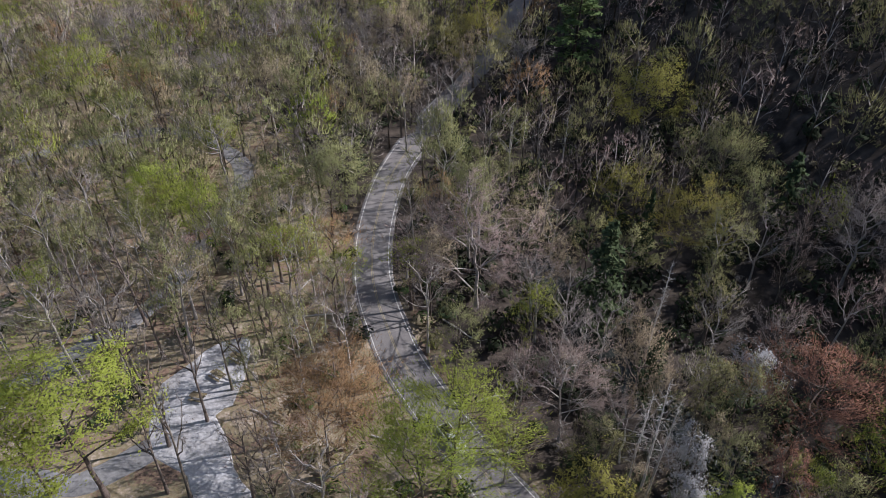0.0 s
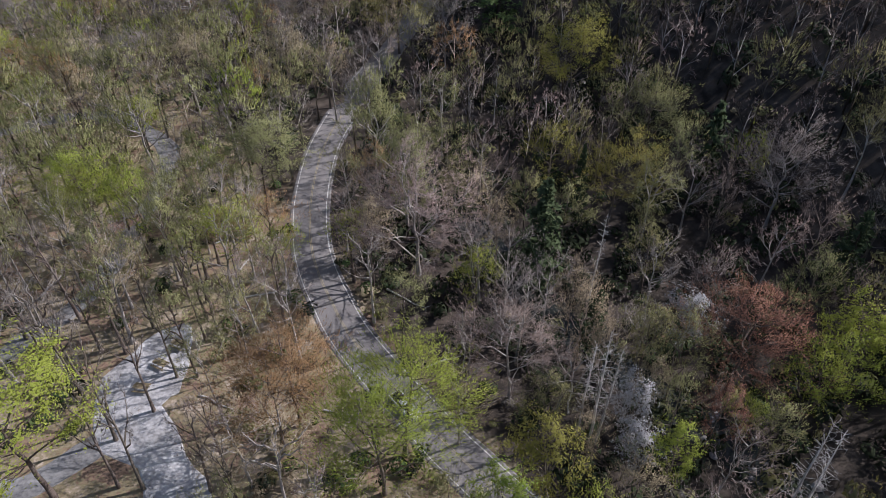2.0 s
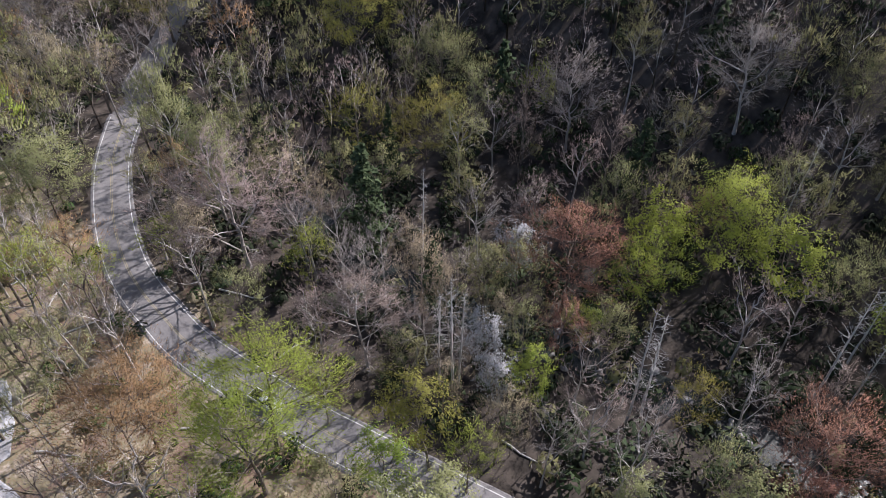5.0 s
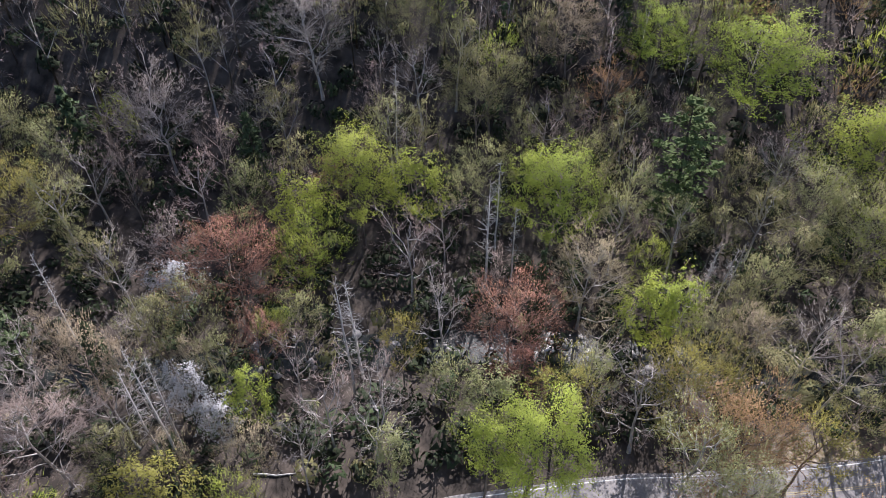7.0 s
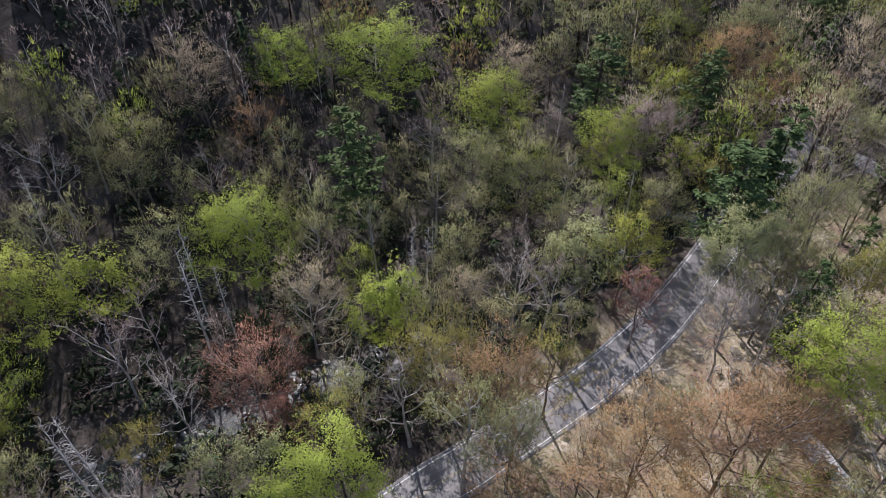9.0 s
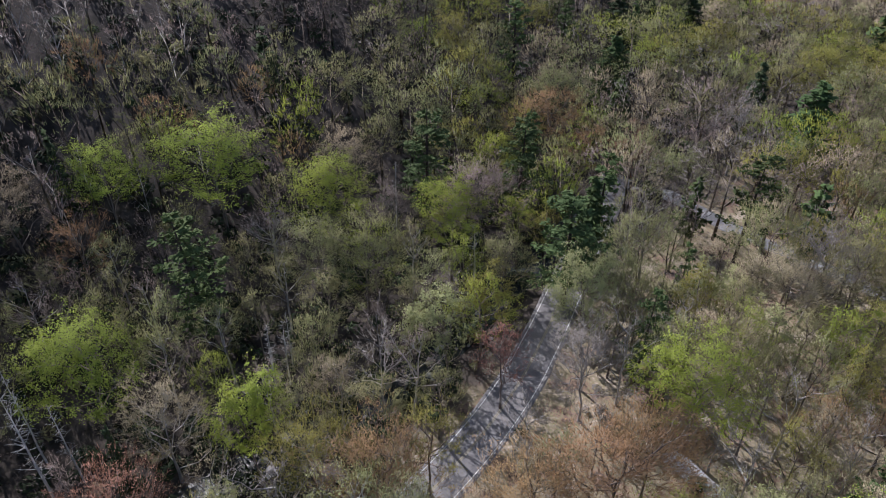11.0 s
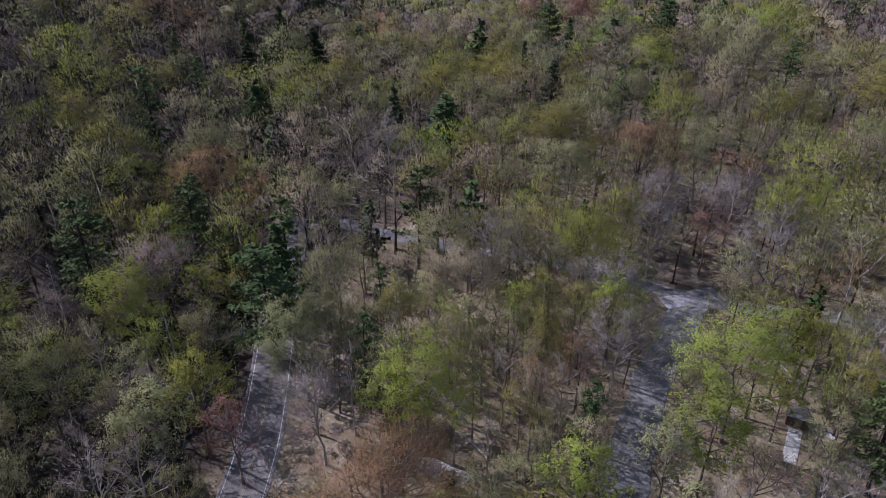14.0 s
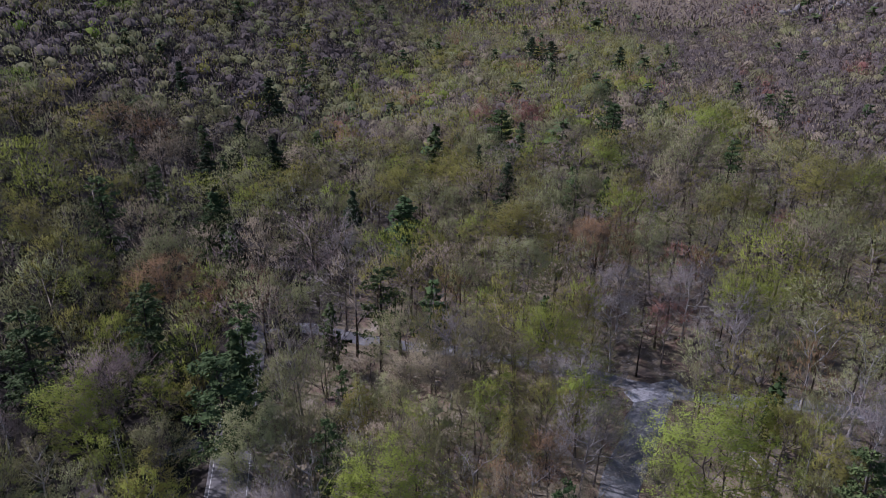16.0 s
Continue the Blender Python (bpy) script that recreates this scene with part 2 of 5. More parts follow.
def build_ground():
    radii = [0.0] + [4.0 * i for i in range(1, 60)]
    while radii[-1] < 4500:
        radii.append(radii[-1] * 1.035)
    n = 160
    verts, faces = [(0, 0, height(0, 0))], []
    for r in radii[1:]:
        for k in range(n):
            a = 2 * math.pi * k / n
            x, y = r * math.sin(a), r * math.cos(a)
            verts.append((x, y, height(x, y) - (0.08 if any(near_line(x, y, line, w + 1.0) for line, w in BEDS) else 0)))
    for k in range(n):
        faces.append((0, 1 + (k + 1) % n, 1 + k))
    for i in range(len(radii) - 2):
        a, b = 1 + i * n, 1 + (i + 1) * n
        for k in range(n):
            faces.append((a + k, a + (k + 1) % n, b + (k + 1) % n, b + k))
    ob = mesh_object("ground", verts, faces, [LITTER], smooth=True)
    # where shade is put into the ground's colour: hillside and valley floor
    shade_mask = ob.data.attributes.new("shade_mask", "FLOAT", "POINT")
    shade_mask.data.foreach_set("value", [min(1, max(0, (x * 0.883 + y * 0.469 - (36 if y > -10 else 51)) / 16 + 0.5, min(0.38, (math.hypot(x, y) - 230) / 40), min(0.5, (-y - 95) / 40))) for x, y, _ in verts])
    return tagged(ob, "brown leaf litter on the forest floor and slopes", "ground", kind="structure")


ground = build_ground()


def ribbon(name, points, left, right, lift, mat, ragged=0.0, thick=0.16, parent=None, skirt=0.3, rounded=False):
    """A strip along a line, from left to right metres beside it, with edges that go down into the ground."""
    line, sides = curve_through(points)
    verts, faces = [], []
    for i, (q, s) in enumerate(zip(line, sides)):
        if len(q) == 3:
            left, right = -q.z, q.z
        a = left + ragged * noise.noise((q.x / 6, q.y / 6, 1))
        b = right + ragged * noise.noise((q.x / 6, q.y / 6, 9))
        if rounded:
            reach = min((q - line[0]).length, (q - line[-1]).length) / (right - left)
            k = 0.15 + 0.85 * math.sqrt(max(0.0, 1 - (1 - min(1.0, reach)) ** 2))
            a, b = a * k, b * k
        for w, down in ((a - skirt, thick), (a, 0), (b, 0), (b + skirt, thick)):
            x, y = q.x + s.x * w, q.y + s.y * w
            verts.append((x, y, height(x, y) + lift - down))
    for i in range(len(line) - 1):
        for k in range(3):
            faces.append((4 * i + k, 4 * i + k + 1, 4 * i + 5 + k, 4 * i + 4 + k))
    return mesh_object(name, verts, faces, [mat], parent)


corner = ribbon("gravel_corner", [(42.6, -116.5), (39.7, -120.4), (35.5, -122)], -1.9, 1.9, 0.045, GRAVEL, 0.6)
tagged(corner, "pale gravel patch at the corner of the parking strip", "road", kind="structure")
road = ribbon("road", ROAD, -3.6, 3.6, 0.05, ASPHALT, 0.15)
tagged(road, "sunlit grey two-lane asphalt road with tree shadows", "road", kind="structure")
for name, off, wide, mat in (("edge_line", -3.15, 0.12, WHITE_LINE), ("edge_line", 3.15, 0.12, WHITE_LINE), ("centre_line", -0.13, 0.09, YELLOW_LINE), ("centre_line", 0.13, 0.09, YELLOW_LINE)):
    ribbon(name, ROAD, off - wide / 2, off + wide / 2, 0.056, mat, thick=0.01, parent=road, skirt=0.01)
for name, pts, w, mat, label in (("parking_lot", PARKING, 3.2, WORN, "pale worn parking strip crossed by tree shadows"), ("back_road", BACK_ROAD, 1.9, WORN, "narrow grey back road among the trees"),
                                 ("path", CROSSING, 1.6, GRAVEL, "pale gravel path between road and parking strip"), ("camp_drive", CAMP, 3.1, GRAVEL, "pale gravel drive of a picnic ground"),
                                 ("camp_lane", CAMP_SIDE, 2.0, WORN, "grey lane at the picnic ground"), ("loop_lane", LOOP, 1.8, WORN, "grey campground lane under trees")):
    lift = {"parking_lot": 0.034, "back_road": 0.03, "path": 0.026, "camp_drive": 0.034, "camp_lane": 0.03, "loop_lane": 0.026}[name]
    tagged(ribbon(name, pts, -w, w, lift, mat, 2.2 if name == "camp_drive" else 1.0, rounded=name in ("camp_drive", "path")), label, "road", kind="structure")


# ---- trees ----
def rand_vec(s=1.0):
    return Vector((random.gauss(0, s), random.gauss(0, s), random.gauss(0, s)))


class Shape:
    """Triangles gathered for wood and for crown."""

    def __init__(self):
        self.v, self.f, self.crown = [], [], []

    def tube(self, pts, radii, n, crown=False):
        base = len(self.v)
        for i, p in enumerate(pts):
            d = (pts[min(i + 1, len(pts) - 1)] - pts[max(i - 1, 0)]).normalized()
            a = d.orthogonal().normalized()
            b = d.cross(a)
            for k in range(n):
                t = 2 * math.pi * k / n
                self.v.append(p + (a * math.cos(t) + b * math.sin(t)) * radii[i])
        for i in range(len(pts) - 1):
            for k in range(n):
                p, q = base + i * n + k, base + i * n + (k + 1) % n
                self.f += [(p, q, q + n), (p, q + n, p + n)]
                self.crown += [crown, crown]

    def spike(self, p, q, w, crown=True, face=None):
        """A twig: one thin triangle."""
        d = q - p
        s = d.cross((face or Vector((0, 0, 0))) + rand_vec(0.6)).normalized() * w
        i = len(self.v)
        self.v += [p - s, p + s, q]
        self.f.append((i, i + 1, i + 2))
        self.crown.append(crown)

    def cone(self, p, q, w):
        """A branch: three sides that run to a point."""
        d = (q - p).normalized()
        a = d.orthogonal().normalized()
        b = d.cross(a)
        i = len(self.v)
        self.v += [p + a * w, p - (a - b * 1.7) * w / 2, p - (a + b * 1.7) * w / 2, q]
        self.f += [(i, i + 1, i + 3), (i + 1, i + 2, i + 3), (i + 2, i, i + 3)]
        self.crown += [False] * 3

    def leaf(self, p, size, face, loose=0.55):
        """A leaf spray: one triangle that turns more or less to the side given by face."""
        n = (face + rand_vec(loose)).normalized()
        u = n.orthogonal().normalized()
        w = n.cross(u)
        t = random.uniform(0, 6.283)
        u, w = u * math.cos(t) + w * math.sin(t), w * math.cos(t) - u * math.sin(t)
        i = len(self.v)
        self.v += [p + u * size * 0.85, p - u * size * 0.5 + w * size * 0.36, p - u * size * 0.5 - w * size * 0.36]
        self.f.append((i, i + 1, i + 2))
        self.crown.append(True)

    def arrays(self):
        return np.array([tuple(p) for p in self.v], float), np.array(self.f, int), np.array(self.crown, bool)


BALL = bmesh.new()
bmesh.ops.create_icosphere(BALL, subdivisions=1, radius=1.0)
BALL_V, BALL_F = [v.co.copy() for v in BALL.verts], [tuple(v.index for v in f.verts) for f in BALL.faces]
BALL.free()


def broadleaf(base=0.3, limbs=9, branches=8, subs=4, twigs=4, leaves=0, leaf=0.2, clump=0.32, wide=1.0, fat=1.0, sides=6, twig_w=0.022, lod=0, cover=0, spray=8, loose=0.5, gnarl=1.0, low=-0.3, lumpy=1.0, blade=0.0, flare=1.0):
    """A broad-leaved tree 18 m high with a crown of 5 m radius: a leaning trunk, limbs that arch out to an uneven dome, branches, side branches,
    twigs, and leaves in sprays round the side branches; cover: more sprays on the dome;
    lumpy: how uneven the dome is."""
    s = Shape()
    h, r = 18.0, 5.0
    lean = Vector((random.gauss(0, 0.5), random.gauss(0, 0.5), 0))
    top = 0.8 * h
    steps = 7 if lod == 0 else 3
    trunk = [Vector((0, 0, -0.3))]
    for i in range(1, steps + 1):
        sway = 0.16 * gnarl * i / steps
        trunk.append(Vector((0, 0, top * i / steps)) + lean * (i / steps) ** 1.5 + Vector((random.gauss(0, sway), random.gauss(0, sway), 0)))
    s.tube(trunk, [fat * (0.3 if i == 0 else 0.21 - 0.165 * i / steps) for i in range(steps + 1)], sides)
    mid, up = h * (base + 1) / 2, h * (1 - base) / 2
    centre = lean * 0.7 + Vector((0, 0, mid))
    seed = Vector((random.uniform(0, 100), 0, 0))

    def swell(d):
        return 1.0 + lumpy * (0.66 * noise.noise(d * 1.9 + seed) + 0.25 * noise.noise(d * 4.3 + seed))

    def on_dome(d):
        k = swell(d)
        return centre + Vector((d.x * r * wide * k, d.y * r * wide * k, d.z * up * k))

    def inside(p):
        """Keeps a tip within the dome."""
        q = p - centre
        d = Vector((q.x / (r * wide), q.y / (r * wide), q.z / up))
        long = d.length + 1e-6
        k = swell(d / long) * random.uniform(0.92, 1.06)
        return p if long < k else centre + q * (k / long)

    def along(pts, w):
        i = min(len(pts) - 2, int(w * (len(pts) - 1)))
        return pts[i].lerp(pts[i + 1], w * (len(pts) - 1) - i)

    rise = Vector((0, 0, 1))
    for k in range(limbs):
        az = k * 2.4 + random.uniform(-0.5, 0.5)
        z = max(low, min(0.96, low + (1 - low) * (k + random.random()) / limbs))
        d = Vector((math.cos(az) * math.sqrt(1 - z * z), math.sin(az) * math.sqrt(1 - z * z), z))
        tip = centre.lerp(on_dome(d), random.uniform(0.75, 0.95))
        span = math.hypot(tip.x - centre.x, tip.y - centre.y)
        foot = max(base * 0.75 * h, min(top * 0.93, tip.z - span * random.uniform(0.6, 1.3) - 0.6))
        start = along(trunk, max(0.0, min(1.0, foot / top)))
        flat = Vector((d.x, d.y, 0))
        bow = start.lerp(tip, 0.5) + flat * span * random.uniform(0.05, 0.28) + Vector((random.gauss(0, 0.4), random.gauss(0, 0.4), 0)) * gnarl
        n = 5 if lod == 0 else 2
        limb = []
        for i in range(n + 1):
            t = i / n
            limb.append(start * (1 - t) ** 2 + bow * 2 * t * (1 - t) + tip * t * t + (rand_vec(0.17 * gnarl) if 0 < i < n else Vector((0, 0, 0))))
        thick = 0.1 * fat * random.uniform(0.75, 1.2)
        if lod == 0:
            s.tube(limb, [thick * (1 - 0.85 * i / n) for i in range(n + 1)], 3)
        else:
            for i in range(n):
                s.spike(limb[i], limb[min(n, i + 2)], thick * 0.9, False)
        for b in range(branches):
            w = 0.22 + 0.78 * (b + random.random()) / branches
            p0 = along(limb, w)
            run = (along(limb, min(1, w + 0.15)) - along(limb, max(0, w - 0.15))).normalized()
            out = (p0 - centre + rise * up * 0.35).normalized()
            way = (run * 0.55 + out * 0.5 + rand_vec(0.55) + rise * 0.12).normalized()
            p1 = inside(p0 + way * random.uniform(1.3, 3.0) * (1.15 - 0.45 * w))
            pm = p0.lerp(p1, 0.5) + rand_vec(0.16 * gnarl)
            if lod == 0:
                s.cone(p0, pm.lerp(p1, 0.3), 0.036 * fat)
                s.spike(pm, p1, 0.026 * fat, False, out)
            else:
                s.spike(p0, p1, 0.05, False)
            for c in range(subs):
                w2 = random.uniform(0.2, 1.0)
                q0 = p0.lerp(pm, w2 * 2) if w2 < 0.5 else pm.lerp(p1, w2 * 2 - 1)
                way2 = (way * 0.45 + out * 0.35 + rand_vec(0.6) + rise * 0.15).normalized()
                q1 = inside(q0 + way2 * random.uniform(0.5, 1.35))
                s.spike(q0, q1, twig_w, True, out + rise * 0.3)
                for t in range(twigs):
                    a = q0.lerp(q1, random.uniform(0.15, 1.0))
                    s.spike(a, a + (way2 * 0.5 + out * 0.3 + rise * 0.15 + rand_vec(0.55)).normalized() * random.uniform(0.25, 0.8), twig_w * 0.75, True, out + rise * 0.3)
                for t in range(leaves):
                    off = Vector((random.gauss(0, clump), random.gauss(0, clump), random.gauss(0, clump * 0.55)))
                    s.leaf(q0.lerp(q1, random.uniform(0.35, 1.1)) + off, leaf * random.uniform(0.6, 1.35), out * 0.6 + off * (0.8 / clump) * 0.5 + rise * 0.45)
    for i in range(cover):
        z = min(0.99, -0.25 + 1.24 * random.random() ** 0.85)
        az = i * 2.39996
        d = Vector((math.cos(az) * math.sqrt(1 - z * z), math.sin(az) * math.sqrt(1 - z * z), z))
        p = centre.lerp(on_dome(d), 1.03 - 0.35 * random.random() ** 1.4)
        for t in range(spray):
            if leaves and blade and t % 2:
                off = Vector((random.gauss(0, 0.3), random.gauss(0, 0.3), -0.3))
                s.spike(p + off, p + off + (d * 0.55 + rise * 0.75 + rand_vec(0.2)).normalized() * random.uniform(0.8, 1.8) * flare, blade, True, d + rise * 0.2)
            elif leaves:
                off = Vector((random.gauss(0, clump), random.gauss(0, clump), random.gauss(0, clump * 0.5)))
                s.leaf(p + off, leaf * random.uniform(0.6, 1.3), d + off * 0.6 + rise * 0.2, loose)
            else:
                s.spike(p, p + (d * 0.7 + rise * 0.4 + rand_vec(0.45)).normalized() * random.uniform(0.4, 1.1), twig_w * 0.85, True, d + rise * 0.3)
    return s.arrays()


def conifer(full=0.3, step=0.75, per=5, tufts=18, size=0.42, droop=0.0, power=0.75, sides=5, lod=0, spray=0.45):
    """A pine or hemlock 18 m high, 5 m radius: whorls of boughs with sprays of needles."""
    s = Shape()
    h, r = 18.0, 5.0
    top = Vector((random.gauss(0, 0.2), random.gauss(0, 0.2), h))
    foot = Vector((0, 0, -0.3))
    s.tube([foot, foot.lerp(top, 0.5), top], [0.26, 0.17, 0.02], sides)
    z = full * h
    while z < h - 0.3:
        u = (z / h - full) / (1 - full)
        for k in range(per):
            az = random.uniform(0, 6.283)
            length = max(0.4, r * (1 - u) ** power * random.uniform(0.45, 1.08))
            if u < 0.15:
                length *= 0.75
            start = foot.lerp(top, (z + random.uniform(-0.3, 0.3) + 0.3) / (h + 0.3))
            tip = start + Vector((math.cos(az), math.sin(az), 0.22 - droop)) * length
            midp = start.lerp(tip, 0.5) + Vector((0, 0, -0.06 * length))
            if lod == 0:
                s.tube([start, midp, tip], [0.045, 0.03, 0.008], 3)
            n = max(3, int(tufts * (0.35 + 0.65 * length / r)))
            side = Vector((-math.sin(az), math.cos(az), 0))
            for t in range(n):
                w = 1 - 0.8 * random.random() ** 1.4
                p = start.lerp(tip, w) + side * random.gauss(0, spray * (0.4 + 0.25 * length * (1.15 - w))) + Vector((0, 0, random.gauss(0.08, 0.13)))
                s.leaf(p, size * random.uniform(0.6, 1.4), Vector((math.cos(az) * 0.3, math.sin(az) * 0.3, 0.9)))
        z += step * random.uniform(0.8, 1.2)
    return s.arrays()


def snag(boughs=75, length=3.2):
    """A dead conifer 18 m high: bare tapering trunk with short broken boughs."""
    s = Shape()
    h = 18.0
    pts = [Vector((random.gauss(0, 0.08), random.gauss(0, 0.08), -0.3 + (h + 0.3) * i / 5)) for i in range(6)]
    s.tube(pts, [0.27, 0.22, 0.18, 0.13, 0.08, 0.015], 6)
    for k in range(boughs):
        u = random.uniform(0.28, 0.98)
        az = random.uniform(0, 6.283)
        long = length * (1.1 - u) ** 0.5 * random.uniform(0.35, 1.1)
        i = min(4, int(u * 5))
        p = pts[i].lerp(pts[i + 1], u * 5 - i)
        q = p + Vector((math.cos(az), math.sin(az), random.uniform(-0.25, 0.6))) * long
        m = p.lerp(q, 0.55) + rand_vec(0.08)
        s.tube([p, m, q], [0.032, 0.022, 0.006], 3)
        for t in range(3):
            a = m.lerp(q, random.random())
            s.spike(a, a + rand_vec(0.3), 0.02, False)
    return s.arrays()


def bush(stems=9, twigs=10, leaves=26, leaf=0.3):
    """A shrub 3 m high and 2 m in radius."""
    s = Shape()
    for k in range(stems):
        az = k * 2.4
        tip = Vector((math.cos(az) * random.uniform(0.3, 1.7), math.sin(az) * random.uniform(0.3, 1.7), random.uniform(1.4, 2.8)))
        s.tube([Vector((0, 0, -0.1)), tip * 0.5 + rand_vec(0.1), tip], [0.04, 0.03, 0.008], 3)
        for t in range(twigs):
            a = tip * random.uniform(0.4, 1)
            s.spike(a, a + rand_vec(0.45) + Vector((0, 0, 0.2)), 0.018)
        for t in range(leaves):
            s.leaf(tip * random.uniform(0.55, 1.05) + rand_vec(0.35), leaf * random.uniform(0.6, 1.3), tip.normalized())
    return s.arrays()


def shell(n, size, h=18.0, r=5.0, base=0.42, core=0.5, leaves_only=False):
    """A crown seen from afar: sprays over an uneven dome that is dense within, and a stem below."""
    s = Shape()
    s.spike(Vector((0, 0, -0.3)), Vector((0, 0, 0.8 * h)), 0.2, False)
    mid, up = h * (base + 1) / 2, h * (1 - base) / 2
    seed = random.uniform(0, 100)

    def swell(d):
        return 0.84 + 0.55 * noise.noise(d * 1.5 + Vector((seed, 0, 0)))

    if core:
        first = len(s.v)
        for q in BALL_V:
            k = core * swell(q) * random.uniform(0.85, 1.1)
            s.v.append(Vector((q.x * r * k, q.y * r * k, mid + q.z * up * k)))
        for f in BALL_F:
            s.f.append(tuple(first + j for j in f))
            s.crown.append(True)
    for i in range(n):
        z = min(0.99, -0.35 + 1.33 * (i + random.random()) / n)
        az = i * 2.39996
        d = Vector((math.cos(az) * math.sqrt(1 - z * z), math.sin(az) * math.sqrt(1 - z * z), z))
        k = swell(d) * (1.1 - 0.45 * random.random() ** 1.5)
        p = Vector((d.x * r * k, d.y * r * k, mid + d.z * up * k))
        if leaves_only or i % 4 == 0:
            s.leaf(p, size * random.uniform(0.6, 1.3), d, 0.3)
        else:
            s.spike(p - Vector((0, 0, size * 0.8)), p + (d * 0.35 + Vector((0, 0, 0.65)) + rand_vec(0.12)) * size * random.uniform(1.6, 3.0), size * 0.26, True, d)
    return s.arrays()


random.seed(11)
KINDS = {  # name: maker of the close shape
    "bare": lambda: broadleaf(0.24, 9, 8, 4, 3, fat=0.95, cover=130, spray=5),
    "bud": lambda: broadleaf(0.28, 9, 8, 4, 4, 3, 0.17, 0.34, cover=120, spray=8, blade=0.032, flare=0.6),
    "leafy": lambda: broadleaf(0.3, 9, 8, 4, 0, 7, 0.245, 0.3, cover=120, spray=9),
    "tall_bare": lambda: broadleaf(0.5, 8, 6, 5, 4, wide=0.92, fat=1.25, low=-0.45, cover=80, spray=5),
    "tall_bud": lambda: broadleaf(0.5, 8, 6, 4, 4, 4, 0.17, 0.36, wide=0.92, fat=1.25, low=-0.45, cover=100, spray=8, blade=0.03, flare=0.6),
    "slim_bare": lambda: broadleaf(0.5, 7, 5, 4, 4, fat=2.1, twig_w=0.04, low=-0.5, cover=50, spray=5),
    "slim_bud": lambda: broadleaf(0.5, 7, 5, 4, 3, 4, 0.3, 0.5, fat=2.1, twig_w=0.04, low=-0.5, cover=60, spray=6, blade=0.05, flare=0.8),
    "grand_bare": lambda: broadleaf(0.2, 14, 10, 6, 5, twig_w=0.019, fat=0.8, gnarl=1.3, cover=420, spray=6),
    "grand_bud": lambda: broadleaf(0.22, 13, 9, 5, 5, 3, 0.125, 0.28, twig_w=0.015, fat=0.8, cover=400, spray=9, blade=0.026, flare=0.5),
    "grand_leafy": lambda: broadleaf(0.28, 13, 9, 5, 0, 11, 0.135, 0.23, fat=0.8, cover=420, spray=10),
    "pine": lambda: conifer(0.16, 1.45, 5, 72, 0.36, -0.05, 0.5, spray=0.5),
    "hemlock": lambda: conifer(0.1, 0.8, 6, 26, 0.55, 0.2, 0.8),
    "dead": lambda: snag(),
    "bush": lambda: bush(),
}
SHAPES = {k: [make() for _ in range(3 if k.startswith("grand") else 5 if k in ("bare", "bud", "leafy", "tall_bare", "tall_bud") else 3)] for k, make in KINDS.items()}
MIDDLE = {
    "bare": [broadleaf(0.34, 8, 4, 3, 2, sides=3, twig_w=0.055, lod=1, cover=60, spray=5, lumpy=0.7) for _ in range(6)],
    "bud": [broadleaf(0.36, 7, 3, 3, 1, 1, 0.28, 0.36, sides=3, twig_w=0.05, lod=1, cover=75, spray=6, loose=0.3, lumpy=0.6, blade=0.075) for _ in range(7)],
    "leafy": [broadleaf(0.32, 7, 3, 3, 0, 2, 0.32, 0.32, sides=3, lod=1, cover=80, spray=6, loose=0.3, lumpy=0.6, blade=0.075) for _ in range(5)],
    "pine": [conifer(0.2, 1.1, 5, 14, 0.9, sides=3, lod=1) for _ in range(4)],
    "dome": [broadleaf(0.34, 7, 3, 2, 1, 1, 0.2, 0.3, sides=3, twig_w=0.025, lod=1, cover=300, spray=4, loose=0.22, lumpy=0.35, blade=0.06, flare=0.5) for _ in range(8)],
    "shrub": [shell(34, 0.95, 3.0, 2.0, 0.05, core=0, leaves_only=True) for _ in range(4)],
}
FAR = {
    "bare": [shell(108, 0.53, base=0.2, core=0.4) for _ in range(6)],
    "bud": [shell(108, 0.53, base=0.2, core=0.4) for _ in range(6)],
    "leafy": [shell(108, 0.53, base=0.2, core=0.4) for _ in range(5)],
    "pine": [conifer(0.2, 1.7, 4, 5, 1.7, sides=3, lod=1) for _ in range(3)],
}
FARTHEST = {
    "bare": [shell(27, 1.3, base=0.15, core=0) for _ in range(6)],
    "bud": [shell(27, 1.3, base=0.15, core=0) for _ in range(6)],
    "leafy": [shell(27, 1.3, base=0.15, core=0) for _ in range(5)],
    "pine": [conifer(0.2, 2.6, 3, 3, 3.0, sides=3, lod=1) for _ in range(3)],
}


def triangles(name, v, f, mats, index=None):
    me = bpy.data.meshes.new(name)
    me.vertices.add(len(v))
    me.vertices.foreach_set("co", np.asarray(v, np.float32).ravel())
    me.loops.add(3 * len(f))
    me.loops.foreach_set("vertex_index", np.asarray(f, np.int32).ravel())
    me.polygons.add(len(f))
    me.polygons.foreach_set("loop_start", np.arange(0, 3 * len(f), 3, dtype=np.int32))
    for m in mats:
        me.materials.append(m)
    if index is not None:
        me.polygons.foreach_set("material_index", np.asarray(index, np.int32))
    me.update(calc_edges=True)
    return me


def dome(p, middle, r, up):
    """Directions outwards from the middle of a crown."""
    q = (p - np.array((0, 0, middle))) / np.array((r, r, up)) ** 2
    return q / (np.linalg.norm(q, axis=1, keepdims=True) + 1e-9)


